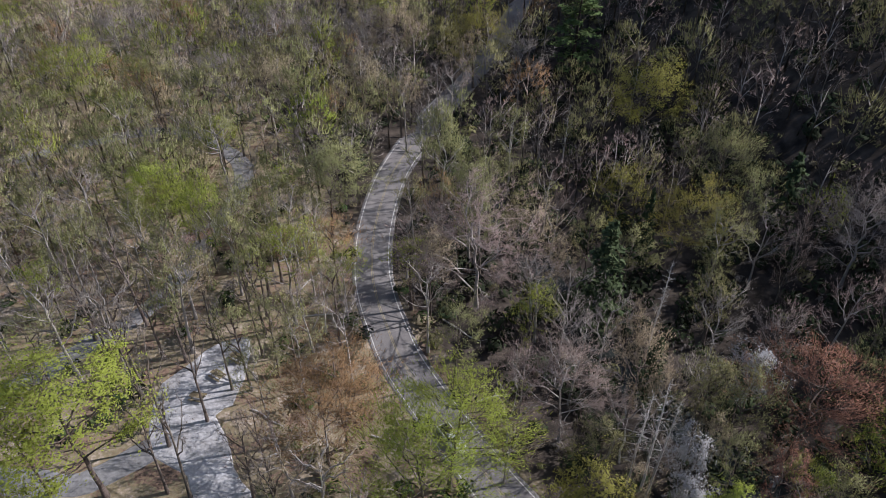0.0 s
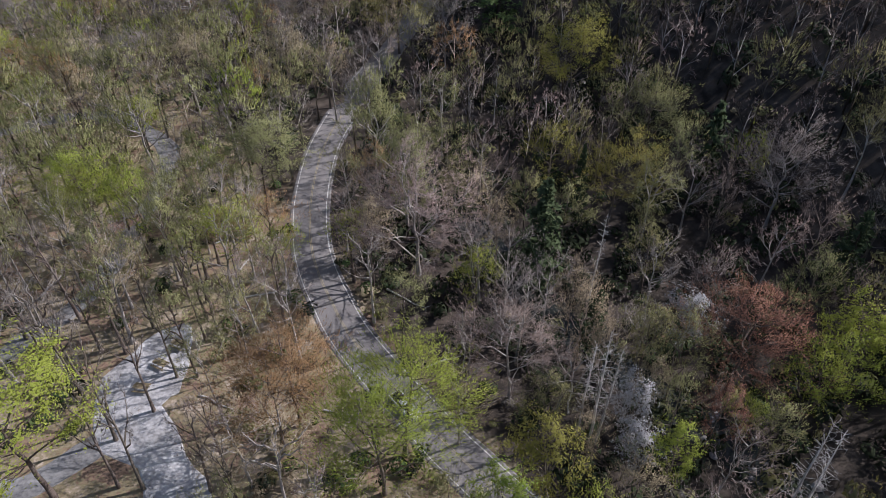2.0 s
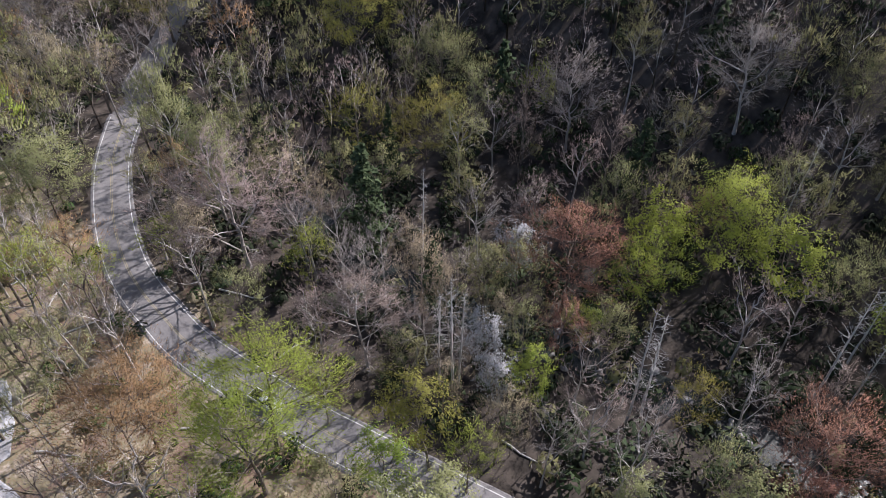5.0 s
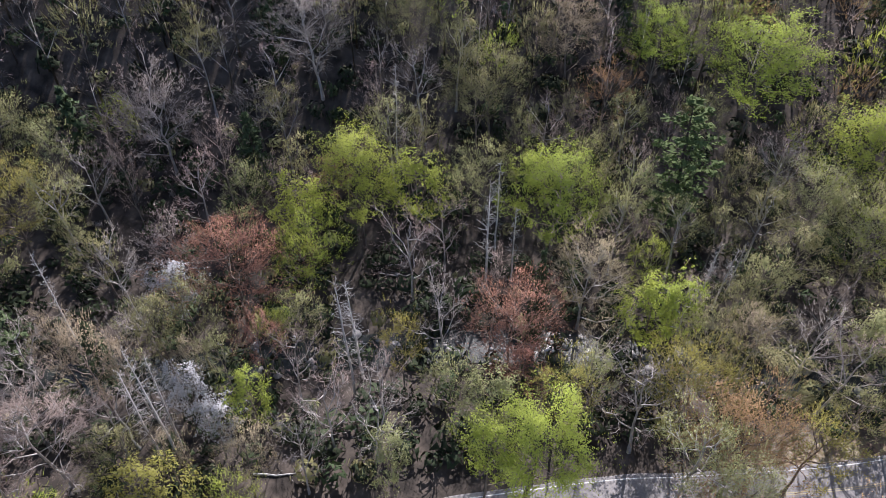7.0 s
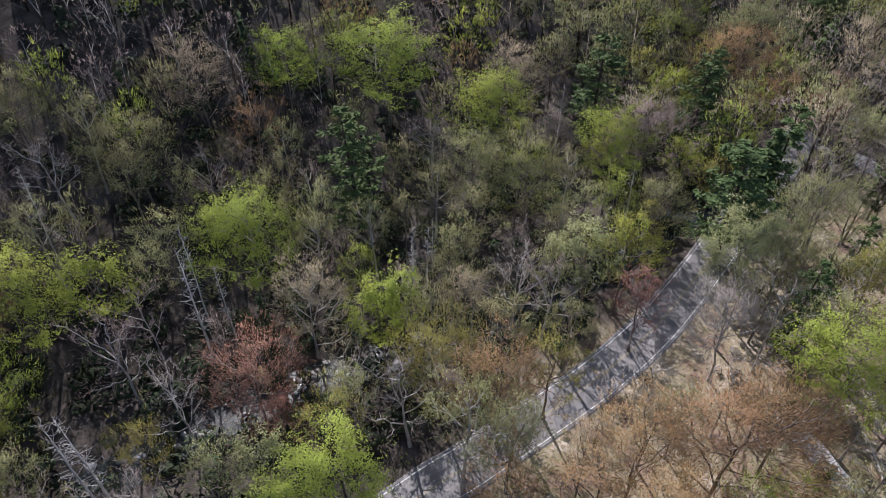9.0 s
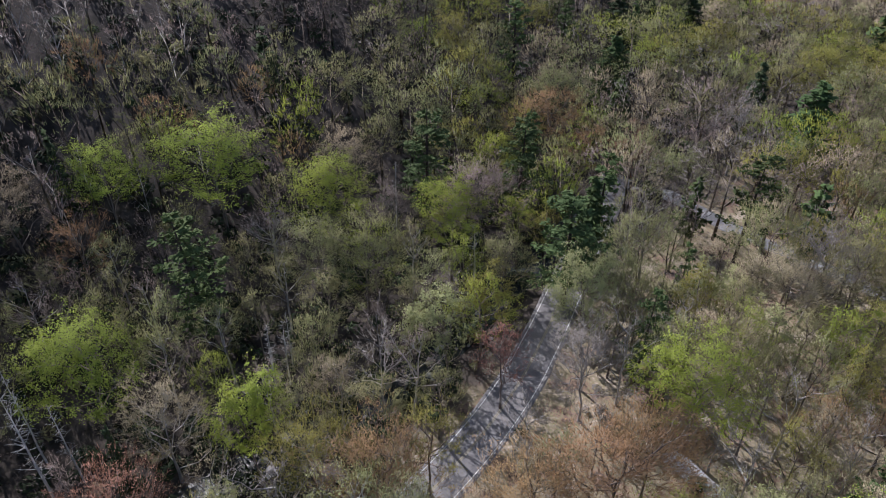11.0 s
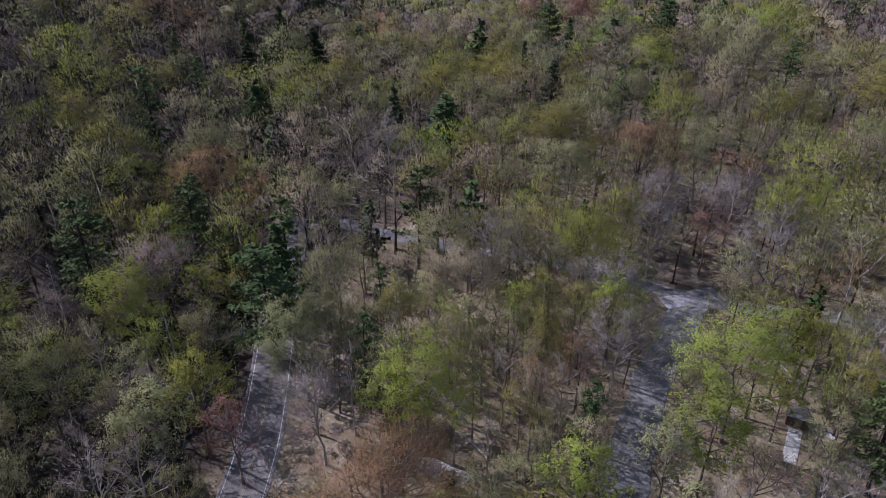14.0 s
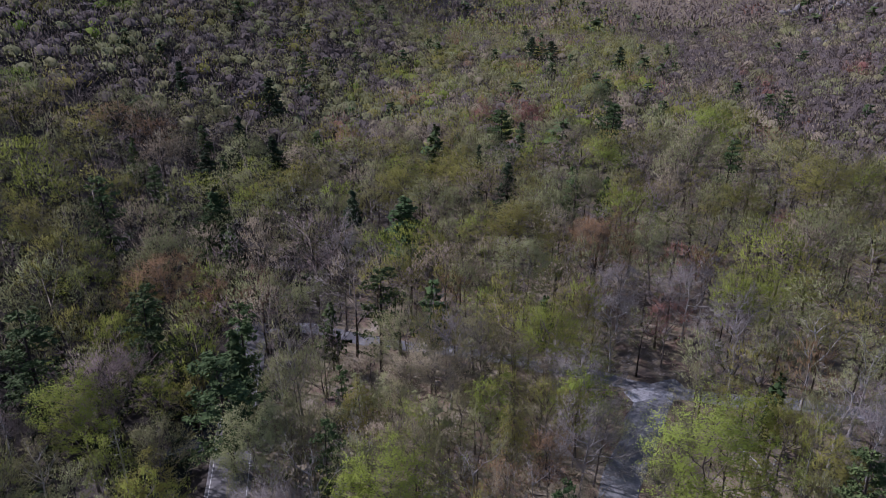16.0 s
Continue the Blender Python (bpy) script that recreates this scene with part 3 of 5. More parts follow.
def soften(me, normals, share=0.65):
    """Crowns are shaded as rounded masses, half by their own triangles, half by the dome."""
    own = np.empty(len(me.polygons) * 3, np.float32)
    me.polygons.foreach_get("normal", own)
    own = np.repeat(own.reshape(-1, 3), 3, axis=0)
    index = np.empty(len(me.loops), np.int32)
    me.loops.foreach_get("vertex_index", index)
    want = normals[index]
    own *= np.sign((own * want).sum(1, keepdims=True) + 1e-9)
    mixed = want * share + own * (1 - share)
    out = np.empty_like(normals)
    out[index] = mixed
    out /= np.linalg.norm(out, axis=1, keepdims=True) + 1e-9
    me.polygons.foreach_set("use_smooth", np.ones(len(me.polygons), bool))
    me.normals_split_custom_set_from_vertices(out.tolist())


def split_meshes(arrays, round_crown):
    v, f, crown = arrays
    made = []
    for name, mask in (("trunk", ~crown), ("crown", crown)):
        if not mask.any():
            made.append(None)
            continue
        used, inverse = np.unique(f[mask], return_inverse=True)
        me = triangles(name, v[used], inverse.reshape(-1, 3), [BARK if name == "trunk" else CROWN["grey"]])
        if name == "crown" and round_crown:
            soften(me, dome(v[used], 8.0, 5.0, 10.0))
        made.append(me)
    return made


NEAR = {k: [split_meshes(a, k not in ("pine", "hemlock", "dead", "bush")) for a in list_] for k, list_ in SHAPES.items()}
WORD = {"mauve": "mauve-grey twigs", "laurel": "dark evergreen leaves", "grey": "grey twigs", "pink": "pinkish-brown twigs", "tan": "tan buds", "olive": "olive young leaves", "pale": "pale green young leaves", "lime": "bright yellow-green leaves",
        "green": "fresh green leaves", "gold": "golden-green buds", "orange": "orange-brown buds", "red": "reddish flowers", "white": "whitish blossom", "pine": "dark green needles", "hemlock": "blackish green needles"}
NAME = {"bare": "bare_tree", "bud": "budding_tree", "leafy": "leafy_tree", "tall_bare": "slender_bare_tree", "tall_bud": "slender_budding_tree", "pine": "pine_tree", "hemlock": "hemlock_tree",
        "dead": "dead_tree", "bush": "shrub"}
SAY = {"bare": "leafless broad tree with {}", "bud": "broad budding tree with {}", "leafy": "full-crowned tree with {}", "tall_bare": "tall slender leafless tree with {}",
       "tall_bud": "tall slender budding tree with {}", "pine": "tall pine with layered boughs of {}", "hemlock": "dense hemlock with {}", "dead": "dead pale conifer trunk with broken bare boughs", "bush": "low shrub with {}"}
stand = []


def plant(kind, colour, x, y, h, r, bark=None, lean=0.0):
    """One tree, with trunk and crown of its own."""
    look_alike = "grand_" + kind if r > 6.2 else kind.replace("tall_", "slim_") if r < 3.7 else kind
    variant = random.choice(NEAR[look_alike if look_alike in NEAR else kind])
    root = new(NAME[kind])
    root.location = (x, y, height(x, y))
    root.rotation_euler = (random.gauss(0, 0.03) + lean, random.gauss(0, 0.03), random.uniform(0, 6.283))
    k = (3.0, 2.0) if kind == "bush" else (18.0, 5.0)
    uneven = random.uniform(0.87, 1.13)
    root.scale = (r / k[1] * uneven, r / k[1] / uneven, h / k[0])
    tagged(root, SAY[kind].format(WORD[colour]), "shrub" if kind == "bush" else "tree", "shrubs of the woods" if kind == "bush" else "trees of the woods")
    if look_alike.startswith("slim_"):
        bark = BARK
    wood = bark or {"pine": DARK_BARK, "hemlock": DARK_BARK, "dead": DEAD_WOOD, "tall_bare": PALE_BARK, "bare": PALE_BARK, "tall_bud": PALE_BARK}.get(kind, BARK)
    for name, me, mat in (("trunk", variant[0], wood), ("crown", variant[1], CROWN[colour])):
        if me is None:
            continue
        ob = new(name, me)
        ob.parent = root
        ob.material_slots[0].link = "OBJECT"
        ob.material_slots[0].material = mat
    if kind != "bush":
        stand.append((x, y, max(r, 3.4) if kind == "dead" else r))
    return root


random.seed(5)
plant("leafy", "lime", -44.9, 53.0, 25.5, 10.8)
plant("leafy", "lime", -52.5, 53.3, 20.2, 5.7)
plant("bud", "orange", -15.5, 56.5, 20.5, 7.8)
plant("bare", "pink", -19.5, 51.8, 17.9, 5.8)
plant("bud", "lime", -2.2, 48.8, 22.6, 8.6)
plant("leafy", "pale", -21.8, 110.0, 22.0, 7.8)
plant("leafy", "lime", -52.8, 106.5, 19.0, 7.0)
plant("bud", "lime", -85.0, 152.0, 22.7, 9.5)
plant("bud", "lime", -48.5, 102.2, 18.5, 6.3)
plant("tall_bud", "pale", -43.8, 121.6, 22.7, 6.8)
plant("tall_bud", "pale", -35.7, 93.0, 20.2, 4.6)
plant("bud", "olive", -67.3, 152.3, 20.3, 7.7)
plant("pine", "pine", 31.7, 165.3, 26.0, 11.2)
plant("hemlock", "hemlock", 25.9, 86.9, 22.0, 7.3)
plant("bare", "pink", -21.0, 79.3, 17.6, 5.6)
plant("bud", "orange", -18.5, 93.8, 17.0, 5.1)
plant("bud", "tan", -40.8, 151.2, 21.2, 8.4)
plant("bud", "tan", -18.7, 149.9, 20.0, 7.4)
plant("bud", "gold", 7.9, 173.6, 22.6, 9.5)
plant("bud", "tan", -14.0, 180.5, 22.0, 9.1)
plant("tall_bud", "pale", -0.5, 115.6, 20.8, 5.1)
plant("tall_bud", "olive", -5.4, 104.1, 19.2, 3.7)
plant("tall_bud", "tan", -40.5, 79.1, 21.5, 5.7)
plant("tall_bare", "grey", -47.8, 72.3, 22.4, 6.5)
plant("tall_bare", "grey", -55.9, 72.5, 22.1, 6.3)
plant("bud", "pale", -57.4, 68.5, 18.0, 5.9)
plant("bare", "grey", -54.2, 156.8, 19.3, 6.9)
plant("tall_bare", "pink", 2.0, 149.4, 21.3, 5.6)
plant("tall_bud", "pale", -65.3, 127.3, 21.8, 6.0)
plant("tall_bare", "grey", -67.7, 94.8, 21.5, 5.7)
plant("tall_bare", "grey", -63.5, 103.0, 21.7, 5.9)
plant("bud", "tan", -35.0, 112.8, 15.0, 3.6)
plant("bare", "tan", 8.3, 55.2, 16.0, 4.3)
plant("bare", "grey", -19.8, 178.4, 20.9, 8.2)
plant("bare", "grey", -44.3, 176.5, 22.1, 9.1)
plant("bare", "grey", -84.4, 175.2, 22.8, 9.6)
plant("bare", "grey", 18.3, 159.5, 20.0, 7.4)
plant("tall_bare", "tan", -14.2, 46.2, 21.4, 5.7)
plant("tall_bare", "pink", -9.3, 42.3, 19.4, 3.8)
plant("bare", "grey", 54.0, 93.8, 17.5, 5.5)
plant("bare", "pink", 20.1, 103.4, 16.4, 4.6)
plant("bud", "gold", 32.3, 107.0, 18.4, 6.2)
plant("bud", "gold", 41.9, 99.0, 19.2, 6.9)
plant("leafy", "gold", 42.4, 132.0, 23.3, 8.1)
plant("bare", "pink", 5.8, 89.9, 23.0, 11.6)
plant("bare", "grey", 41.4, 75.3, 17.2, 5.3)
plant("leafy", "white", 43.9, 66.0, 14.9, 3.9)
plant("bud", "red", 48.4, 59.3, 20.9, 8.2)
plant("leafy", "white", 30.5, 50.9, 17.9, 2.9)
plant("leafy", "white", 29.0, 47.4, 13.5, 3.0)
plant("bud", "pale", 37.1, 52.5, 15.0, 3.6)
plant("leafy", "lime", 70.8, 52.2, 23.2, 8.0)
plant("leafy", "lime", 74.8, 44.1, 20.5, 5.9)
plant("leafy", "lime", 63.1, 57.1, 19.3, 4.9)
plant("bud", "lime", 54.8, 51.1, 16.7, 4.9)
plant("bud", "lime", 46.2, 50.6, 14.4, 3.0)
plant("bare", "pink", 64.6, 39.3, 17.9, 5.8)
plant("bare", "pink", 72.6, 37.7, 16.2, 4.4)
plant("bare", "grey", 56.3, 29.6, 17.3, 5.4)
plant("bud", "red", 57.5, 19.9, 18.2, 7.0)
plant("bud", "red", 53.5, 16.6, 14.0, 4.0)
plant("bare", "pink", 16.4, 61.2, 19.8, 7.3)
plant("leafy", "gold", 18.0, 43.0, 19.4, 5.1)
plant("bud", "lime", 21.0, 38.1, 15.2, 3.7)
plant("bud", "olive", 19.6, 53.7, 15.6, 4.0)
plant("leafy", "lime", 33.1, 43.0, 16.9, 3.1)
plant("bare", "pink", 40.6, 43.7, 15.7, 4.0)
plant("bare", "pink", 36.4, 35.2, 16.8, 4.9)
plant("bare", "grey", 37.8, 29.5, 16.7, 4.9)
plant("bud", "pale", 46.4, 23.8, 16.1, 4.4)
plant("leafy", "pale", 33.6, 23.9, 17.1, 3.2)
plant("bud", "lime", 0.8, 54.2, 20.0, 9.0)
plant("bud", "orange", -13.4, 60.6, 19.7, 7.2)
plant("bud", "lime", 13.6, 77.2, 16.0, 4.4)
plant("tall_bud", "pale", 13.9, 126.2, 20.9, 5.2)
plant("bud", "olive", 13.1, 114.2, 18.2, 6.1)
plant("bud", "olive", 52.1, 113.0, 20.1, 7.5)
plant("bare", "grey", 67.6, 90.0, 20.4, 7.8)
plant("tall_bud", "olive", 79.9, 89.8, 19.8, 4.3)
plant("tall_bud", "olive", 77.6, 71.4, 19.5, 4.0)
plant("bare", "grey", 92.3, 74.1, 21.2, 8.4)
plant("bud", "olive", 100.2, 42.7, 20.1, 7.5)
plant("bare", "pink", 60.5, 76.8, 17.4, 5.4)
plant("leafy", "green", 11.0, 39.8, 18.0, 3.9)
plant("hemlock", "hemlock", 31.4, 70.7, 14.8, 3.1)
plant("bare", "grey", 96.3, 54.9, 18.1, 6.0)
plant("hemlock", "hemlock", 71.7, 73.8, 18.4, 4.8)
plant("leafy", "lime", 82.1, 23.2, 23.3, 8.1)
plant("pine", "pine", 99.7, 7.5, 26.0, 8.4)
plant("leafy", "lime", 122.0, 1.4, 25.5, 10.7)
plant("leafy", "lime", 120.3, 20.0, 21.1, 6.4)
plant("leafy", "lime", 112.1, -17.2, 24.4, 8.9)
plant("pine", "pine", 123.0, -39.8, 26.0, 9.8)
plant("pine", "pine", 125.1, -63.4, 22.1, 6.0)
plant("bud", "orange", 132.6, -73.9, 22.2, 9.2)
plant("bud", "lime", 122.3, -55.8, 19.1, 6.8)
plant("bud", "tan", 128.8, -24.5, 18.9, 6.6)
plant("leafy", "lime", 102.1, -37.8, 22.4, 7.4)
plant("bud", "pale", 102.9, -13.0, 19.7, 7.2)
plant("bud", "lime", 100.2, -22.7, 18.0, 5.9)
plant("bare", "grey", 108.5, -6.2, 17.5, 5.5)
plant("bud", "olive", 90.9, -11.5, 17.5, 5.5)
plant("pine", "pine", 88.2, -54.8, 26.0, 10.2)
plant("pine", "pine", 98.7, -67.1, 24.8, 7.3)
plant("leafy", "pale", 76.4, -27.8, 20.3, 5.7)
plant("bare", "grey", 75.2, -16.5, 17.4, 5.4)
plant("bud", "red", 68.8, -33.8, 16.8, 5.0)
plant("bud", "lime", 79.3, 7.3, 15.5, 3.9)
plant("leafy", "lime", 67.9, 3.3, 19.4, 5.0)
plant("bare", "tan", 72.0, 14.2, 18.9, 6.6)
plant("bud", "gold", 58.7, -3.7, 19.5, 7.1)
plant("tall_bud", "pale", 47.5, -6.0, 21.8, 6.0)
plant("bud", "gold", 57.6, -18.4, 17.2, 5.2)
plant("bud", "orange", 53.8, -11.3, 20.7, 8.0)
plant("bare", "grey", 54.5, 0.6, 18.4, 6.2)
plant("leafy", "lime", 42.2, 10.4, 21.5, 7.2)
plant("leafy", "lime", 38.9, 14.6, 18.4, 4.2)
plant("bud", "lime", 58.3, 54.0, 18.1, 5.9)
plant("bud", "olive", 97.5, 44.2, 18.0, 5.9)
plant("bud", "tan", 116.6, 34.8, 19.3, 6.9)
plant("bud", "olive", 104.2, 61.2, 19.2, 6.8)
plant("bud", "orange", 42.5, -36.1, 23.0, 9.8)
plant("bud", "orange", 38.5, -19.6, 18.3, 6.1)
plant("bud", "pale", 47.8, -11.7, 18.6, 6.3)
plant("bare", "grey", 62.3, -44.2, 19.0, 6.7)
plant("leafy", "pale", 74.9, -51.3, 22.0, 7.0)
plant("leafy", "lime", 56.7, -52.3, 18.4, 4.3)
plant("bud", "olive", 66.4, -22.8, 15.8, 4.1)
plant("bare", "pink", 43.2, 31.6, 15.9, 4.3)
plant("bud", "olive", 47.3, 47.5, 15.9, 4.2)
plant("bare", "tan", 61.5, 9.2, 15.2, 3.7)
plant("pine", "pine", 88.7, -93.4, 25.7, 7.7)
plant("hemlock", "pine", 116.9, -134.0, 22.0, 12.0)
plant("hemlock", "pine", 160.4, -104.7, 22.0, 9.6)
plant("pine", "pine", 169.7, -80.6, 26.0, 9.3)
plant("hemlock", "hemlock", 185.9, -121.9, 22.0, 9.4)
plant("hemlock", "hemlock", 189.7, -150.8, 22.0, 8.7)
plant("pine", "pine", 175.4, -97.6, 24.8, 7.3)
plant("hemlock", "hemlock", 111.1, -176.0, 22.0, 7.6)
plant("hemlock", "hemlock", 133.0, -132.0, 22.0, 7.5)
plant("hemlock", "hemlock", 132.9, -193.0, 20.0, 5.5)
plant("pine", "pine", 141.0, -219.9, 26.0, 9.3)
plant("pine", "pine", 109.7, -245.9, 26.0, 9.6)
plant("leafy", "lime", 52.0, -56.0, 22.5, 7.4)
plant("bare", "grey", 68.0, -47.5, 16.5, 4.7)
plant("bare", "grey", 36.8, -83.7, 19.6, 7.2)
plant("bud", "gold", 53.7, -89.5, 17.7, 5.7)
plant("bud", "tan", 65.9, -82.8, 20.5, 7.8)
plant("bud", "pale", 72.3, -104.4, 18.0, 5.9)
plant("bud", "orange", 39.6, -78.4, 17.3, 5.3)
plant("leafy", "gold", 167.5, -61.6, 21.7, 6.8)
plant("bud", "red", 120.1, -87.9, 17.2, 5.3)
plant("bud", "orange", 121.6, -79.4, 18.0, 5.9)
plant("bud", "pale", 106.0, -89.9, 18.5, 6.3)
plant("leafy", "gold", 130.9, -151.2, 23.8, 8.5)
plant("bud", "gold", 131.0, -171.1, 21.5, 8.6)
plant("bud", "pale", 111.9, -153.3, 20.9, 8.2)
plant("leafy", "gold", 86.2, -141.2, 25.5, 9.8)
plant("leafy", "pale", 74.0, -126.7, 24.3, 8.9)
plant("bud", "orange", 67.4, -153.9, 21.8, 8.9)
plant("bud", "pale", 88.5, -178.9, 23.0, 10.8)
plant("bud", "gold", 56.7, -116.8, 18.9, 6.6)
plant("bud", "lime", 97.2, -213.9, 22.4, 9.4)
plant("bud", "pale", 145.5, -82.1, 22.2, 9.2)
plant("bud", "red", 41.6, -130.9, 16.8, 5.0)
plant("leafy", "lime", 27.1, -57.3, 19.9, 5.4)
plant("leafy", "lime", 17.3, -75.5, 20.9, 6.2)
plant("leafy", "lime", 70.1, 1.7, 19.2, 4.9)
plant("bare", "grey", 46.4, -67.2, 17.3, 5.4)
plant("bare", "grey", 40.0, -55.7, 17.3, 5.3)
plant("bud", "pale", 85.1, -74.2, 17.4, 5.4)
plant("bare", "grey", 49.9, -123.1, 18.7, 6.4)
plant("bud", "olive", 98.1, -20.2, 20.5, 7.8)
plant("bare", "grey", 47.8, -57.1, 15.9, 4.2)
plant("bare", "grey", 51.7, -45.6, 14.9, 3.5)
plant("bud", "tan", 78.6, -79.9, 17.4, 5.4)
plant("bud", "olive", 84.1, -56.5, 15.9, 4.3)
plant("bare", "pink", 111.5, -6.1, 18.4, 6.2)
plant("bare", "grey", 118.7, -114.7, 20.2, 7.6)
plant("leafy", "lime", 18.8, -88.4, 24.6, 9.1)
plant("pine", "pine", -1.2, -92.2, 24.0, 6.9)
plant("tall_bud", "pale", 6.2, -115.0, 22.1, 6.2)
plant("tall_bud", "olive", 8.6, -108.2, 20.0, 4.4)
plant("bud", "lime", 24.3, -152.4, 19.7, 7.2)
plant("pine", "pine", 144.0, -221.1, 26.0, 8.9)
plant("pine", "pine", 114.4, -254.1, 26.0, 9.9)
plant("pine", "pine", 61.1, -232.5, 25.1, 7.4)
plant("hemlock", "hemlock", 242.8, -193.7, 22.0, 10.9)
plant("hemlock", "hemlock", 254.9, -430.6, 22.0, 13.3)
plant("hemlock", "hemlock", 237.8, -427.7, 22.0, 13.1)
plant("hemlock", "hemlock", 189.6, -428.7, 22.0, 11.2)
plant("pine", "pine", 69.1, -337.4, 24.3, 7.1)
plant("pine", "pine", 269.8, -239.6, 25.0, 7.4)
plant("hemlock", "hemlock", 208.9, -152.2, 22.0, 7.7)
plant("hemlock", "hemlock", 253.0, -159.7, 22.0, 7.1)
plant("bud", "red", 149.7, -255.6, 21.3, 8.5)
plant("bud", "red", 167.3, -247.7, 19.8, 7.3)
plant("leafy", "pale", 148.4, -310.2, 22.8, 7.7)
plant("leafy", "lime", 79.9, -271.5, 25.5, 10.5)
plant("bare", "pink", 67.2, -186.6, 21.3, 8.5)
plant("leafy", "gold", 32.7, -223.6, 25.5, 11.5)
plant("bud", "gold", 49.1, -199.6, 21.6, 8.7)
plant("bud", "red", 36.4, -199.6, 15.9, 4.2)
plant("bud", "lime", 30.6, -151.2, 19.7, 7.2)
plant("bud", "pale", 23.2, -186.1, 22.9, 9.8)
plant("bare", "grey", 42.0, -144.1, 20.8, 8.1)
plant("bare", "grey", 27.1, -130.5, 21.1, 8.3)
plant("tall_bud", "pale", 14.2, -134.0, 22.2, 6.4)
plant("tall_bud", "pale", 5.0, -129.2, 22.0, 6.2)
plant("bud", "pale", 56.5, -160.3, 20.9, 8.2)
plant("bud", "orange", 70.7, -154.9, 20.5, 7.8)
plant("bare", "grey", 55.9, -139.3, 19.5, 7.1)
plant("pine", "pine", 115.3, -57.3, 26.0, 8.1)
plant("hemlock", "pine", 95.6, -63.0, 22.0, 7.2)
plant("dead", "grey", 33.1, 79.3, 19.5, 2.9)
plant("dead", "grey", 24.8, 54.6, 19.5, 3.8)
plant("dead", "grey", 26.3, 53.5, 23.5, 4.1)
plant("dead", "grey", 27.1, 53.0, 22.5, 3.5)
plant("dead", "grey", 45.5, 37.9, 23.5, 4.3)
plant("dead", "grey", 72.5, 30.3, 22.5, 4.3)
plant("dead", "grey", 80.7, 32.3, 19.0, 3.5)
plant("dead", "grey", 26.7, 136.3, 14.5, 3.5)
plant("dead", "grey", 48.3, 38.4, 20.5, 4.3)
plant("dead", "grey", 98.0, -41.1, 15.5, 4.6)
plant("dead", "grey", 122.8, -32.8, 15.5, 2.9)
plant("dead", "grey", 85.0, -3.5, 14.0, 2.9)
plant("dead", "grey", 83.6, -1.2, 11.5, 2.6)
plant("dead", "grey", 120.6, -32.1, 9.5, 2.3)
plant("dead", "grey", 87.2, -1.3, 12.0, 2.9)
plant("dead", "grey", 88.8, -4.7, 12.0, 2.3)
plant("tall_bare", "grey", -34.7, 65.5, 21.0, 2.6)
plant("tall_bare", "grey", -29.1, 78.4, 20.0, 2.6)
plant("tall_bud", "pale", -29.4, 71.3, 20.0, 2.4)
plant("tall_bare", "grey", -33.7, 53.0, 21.0, 2.6)
plant("tall_bare", "pink", -22.6, 53.6, 19.0, 2.6)
plant("tall_bud", "pale", -30.1, 87.2, 20.0, 2.6)
plant("tall_bare", "grey", -32.4, 71.4, 19.0, 2.2)
plant("tall_bare", "grey", -39.0, 61.1, 21.0, 2.8)
plant("tall_bare", "grey", -46.0, 71.4, 20.0, 3.0)
plant("tall_bud", "pale", -41.1, 77.2, 19.0, 3.2)
plant("tall_bud", "pale", -37.9, 82.2, 20.0, 2.6)
plant("tall_bare", "grey", -52.9, 77.2, 20.0, 3.4)
plant("tall_bud", "pale", -29.2, 96.4, 20.0, 2.8)
plant("tall_bud", "pale", -36.0, 99.5, 19.0, 2.8)
plant("tall_bare", "grey", -23.1, 75.3, 19.0, 2.8)
plant("tall_bare", "pink", -16.9, 80.8, 18.0, 2.8)
plant("tall_bare", "grey", -45.0, 68.6, 21.0, 3.2)
plant("tall_bare", "grey", -37.0, 53.7, 20.0, 2.8)
plant("tall_bare", "tan", -19.5, 46.4, 20.0, 3.2)
plant("tall_bare", "grey", -24.8, 51.7, 18.0, 2.6)
plant("tall_bud", "pale", -29.7, 83.4, 20.0, 3.0)
plant("tall_bud", "pale", -43.2, 83.0, 21.0, 3.4)
plant("tall_bare", "grey", -50.2, 85.5, 21.0, 3.4)
plant("tall_bud", "pale", -34.0, 91.5, 20.0, 3.0)
plant("tall_bare", "grey", -57.5, 82.0, 21.0, 3.4)
plant("tall_bud", "pale", -47.0, 92.5, 20.0, 3.4)
plant("tall_bud", "tan", -8.5, 143.0, 19.5, 4.2)
plant("tall_bare", "grey", -1.5, 152.5, 19.0, 4.4)
plant("tall_bud", "tan", 4.5, 164.0, 20.0, 4.8)
plant("tall_bare", "pink", 10.5, 176.0, 19.5, 4.8)
plant("tall_bud", "olive", 18.0, 190.0, 20.0, 5.0)
plant("bud", "orange", 44.0, -26.4, 18.5, 7.6)
plant("bud", "orange", 39.8, -10.2, 16.5, 5.6)
plant("bud", "orange", 46.8, -45.2, 17.0, 6.4)
plant("bud", "orange", 35.5, -29.0, 18.0, 7.0)


# ---- the woods that fill the rest ----
LINES = [(curve_through(p, 4.0)[0], w) for p, w in ((ROAD[:6], 3.4), (ROAD[5:21], 5.0), (ROAD[20:], 1.2), (PARKING, 3.8), (BACK_ROAD, 1.6), (CAMP, 4.0), (CAMP_SIDE, 3.0), (LOOP, 2.2), (CROSSING, 2.0))]
grid = {}


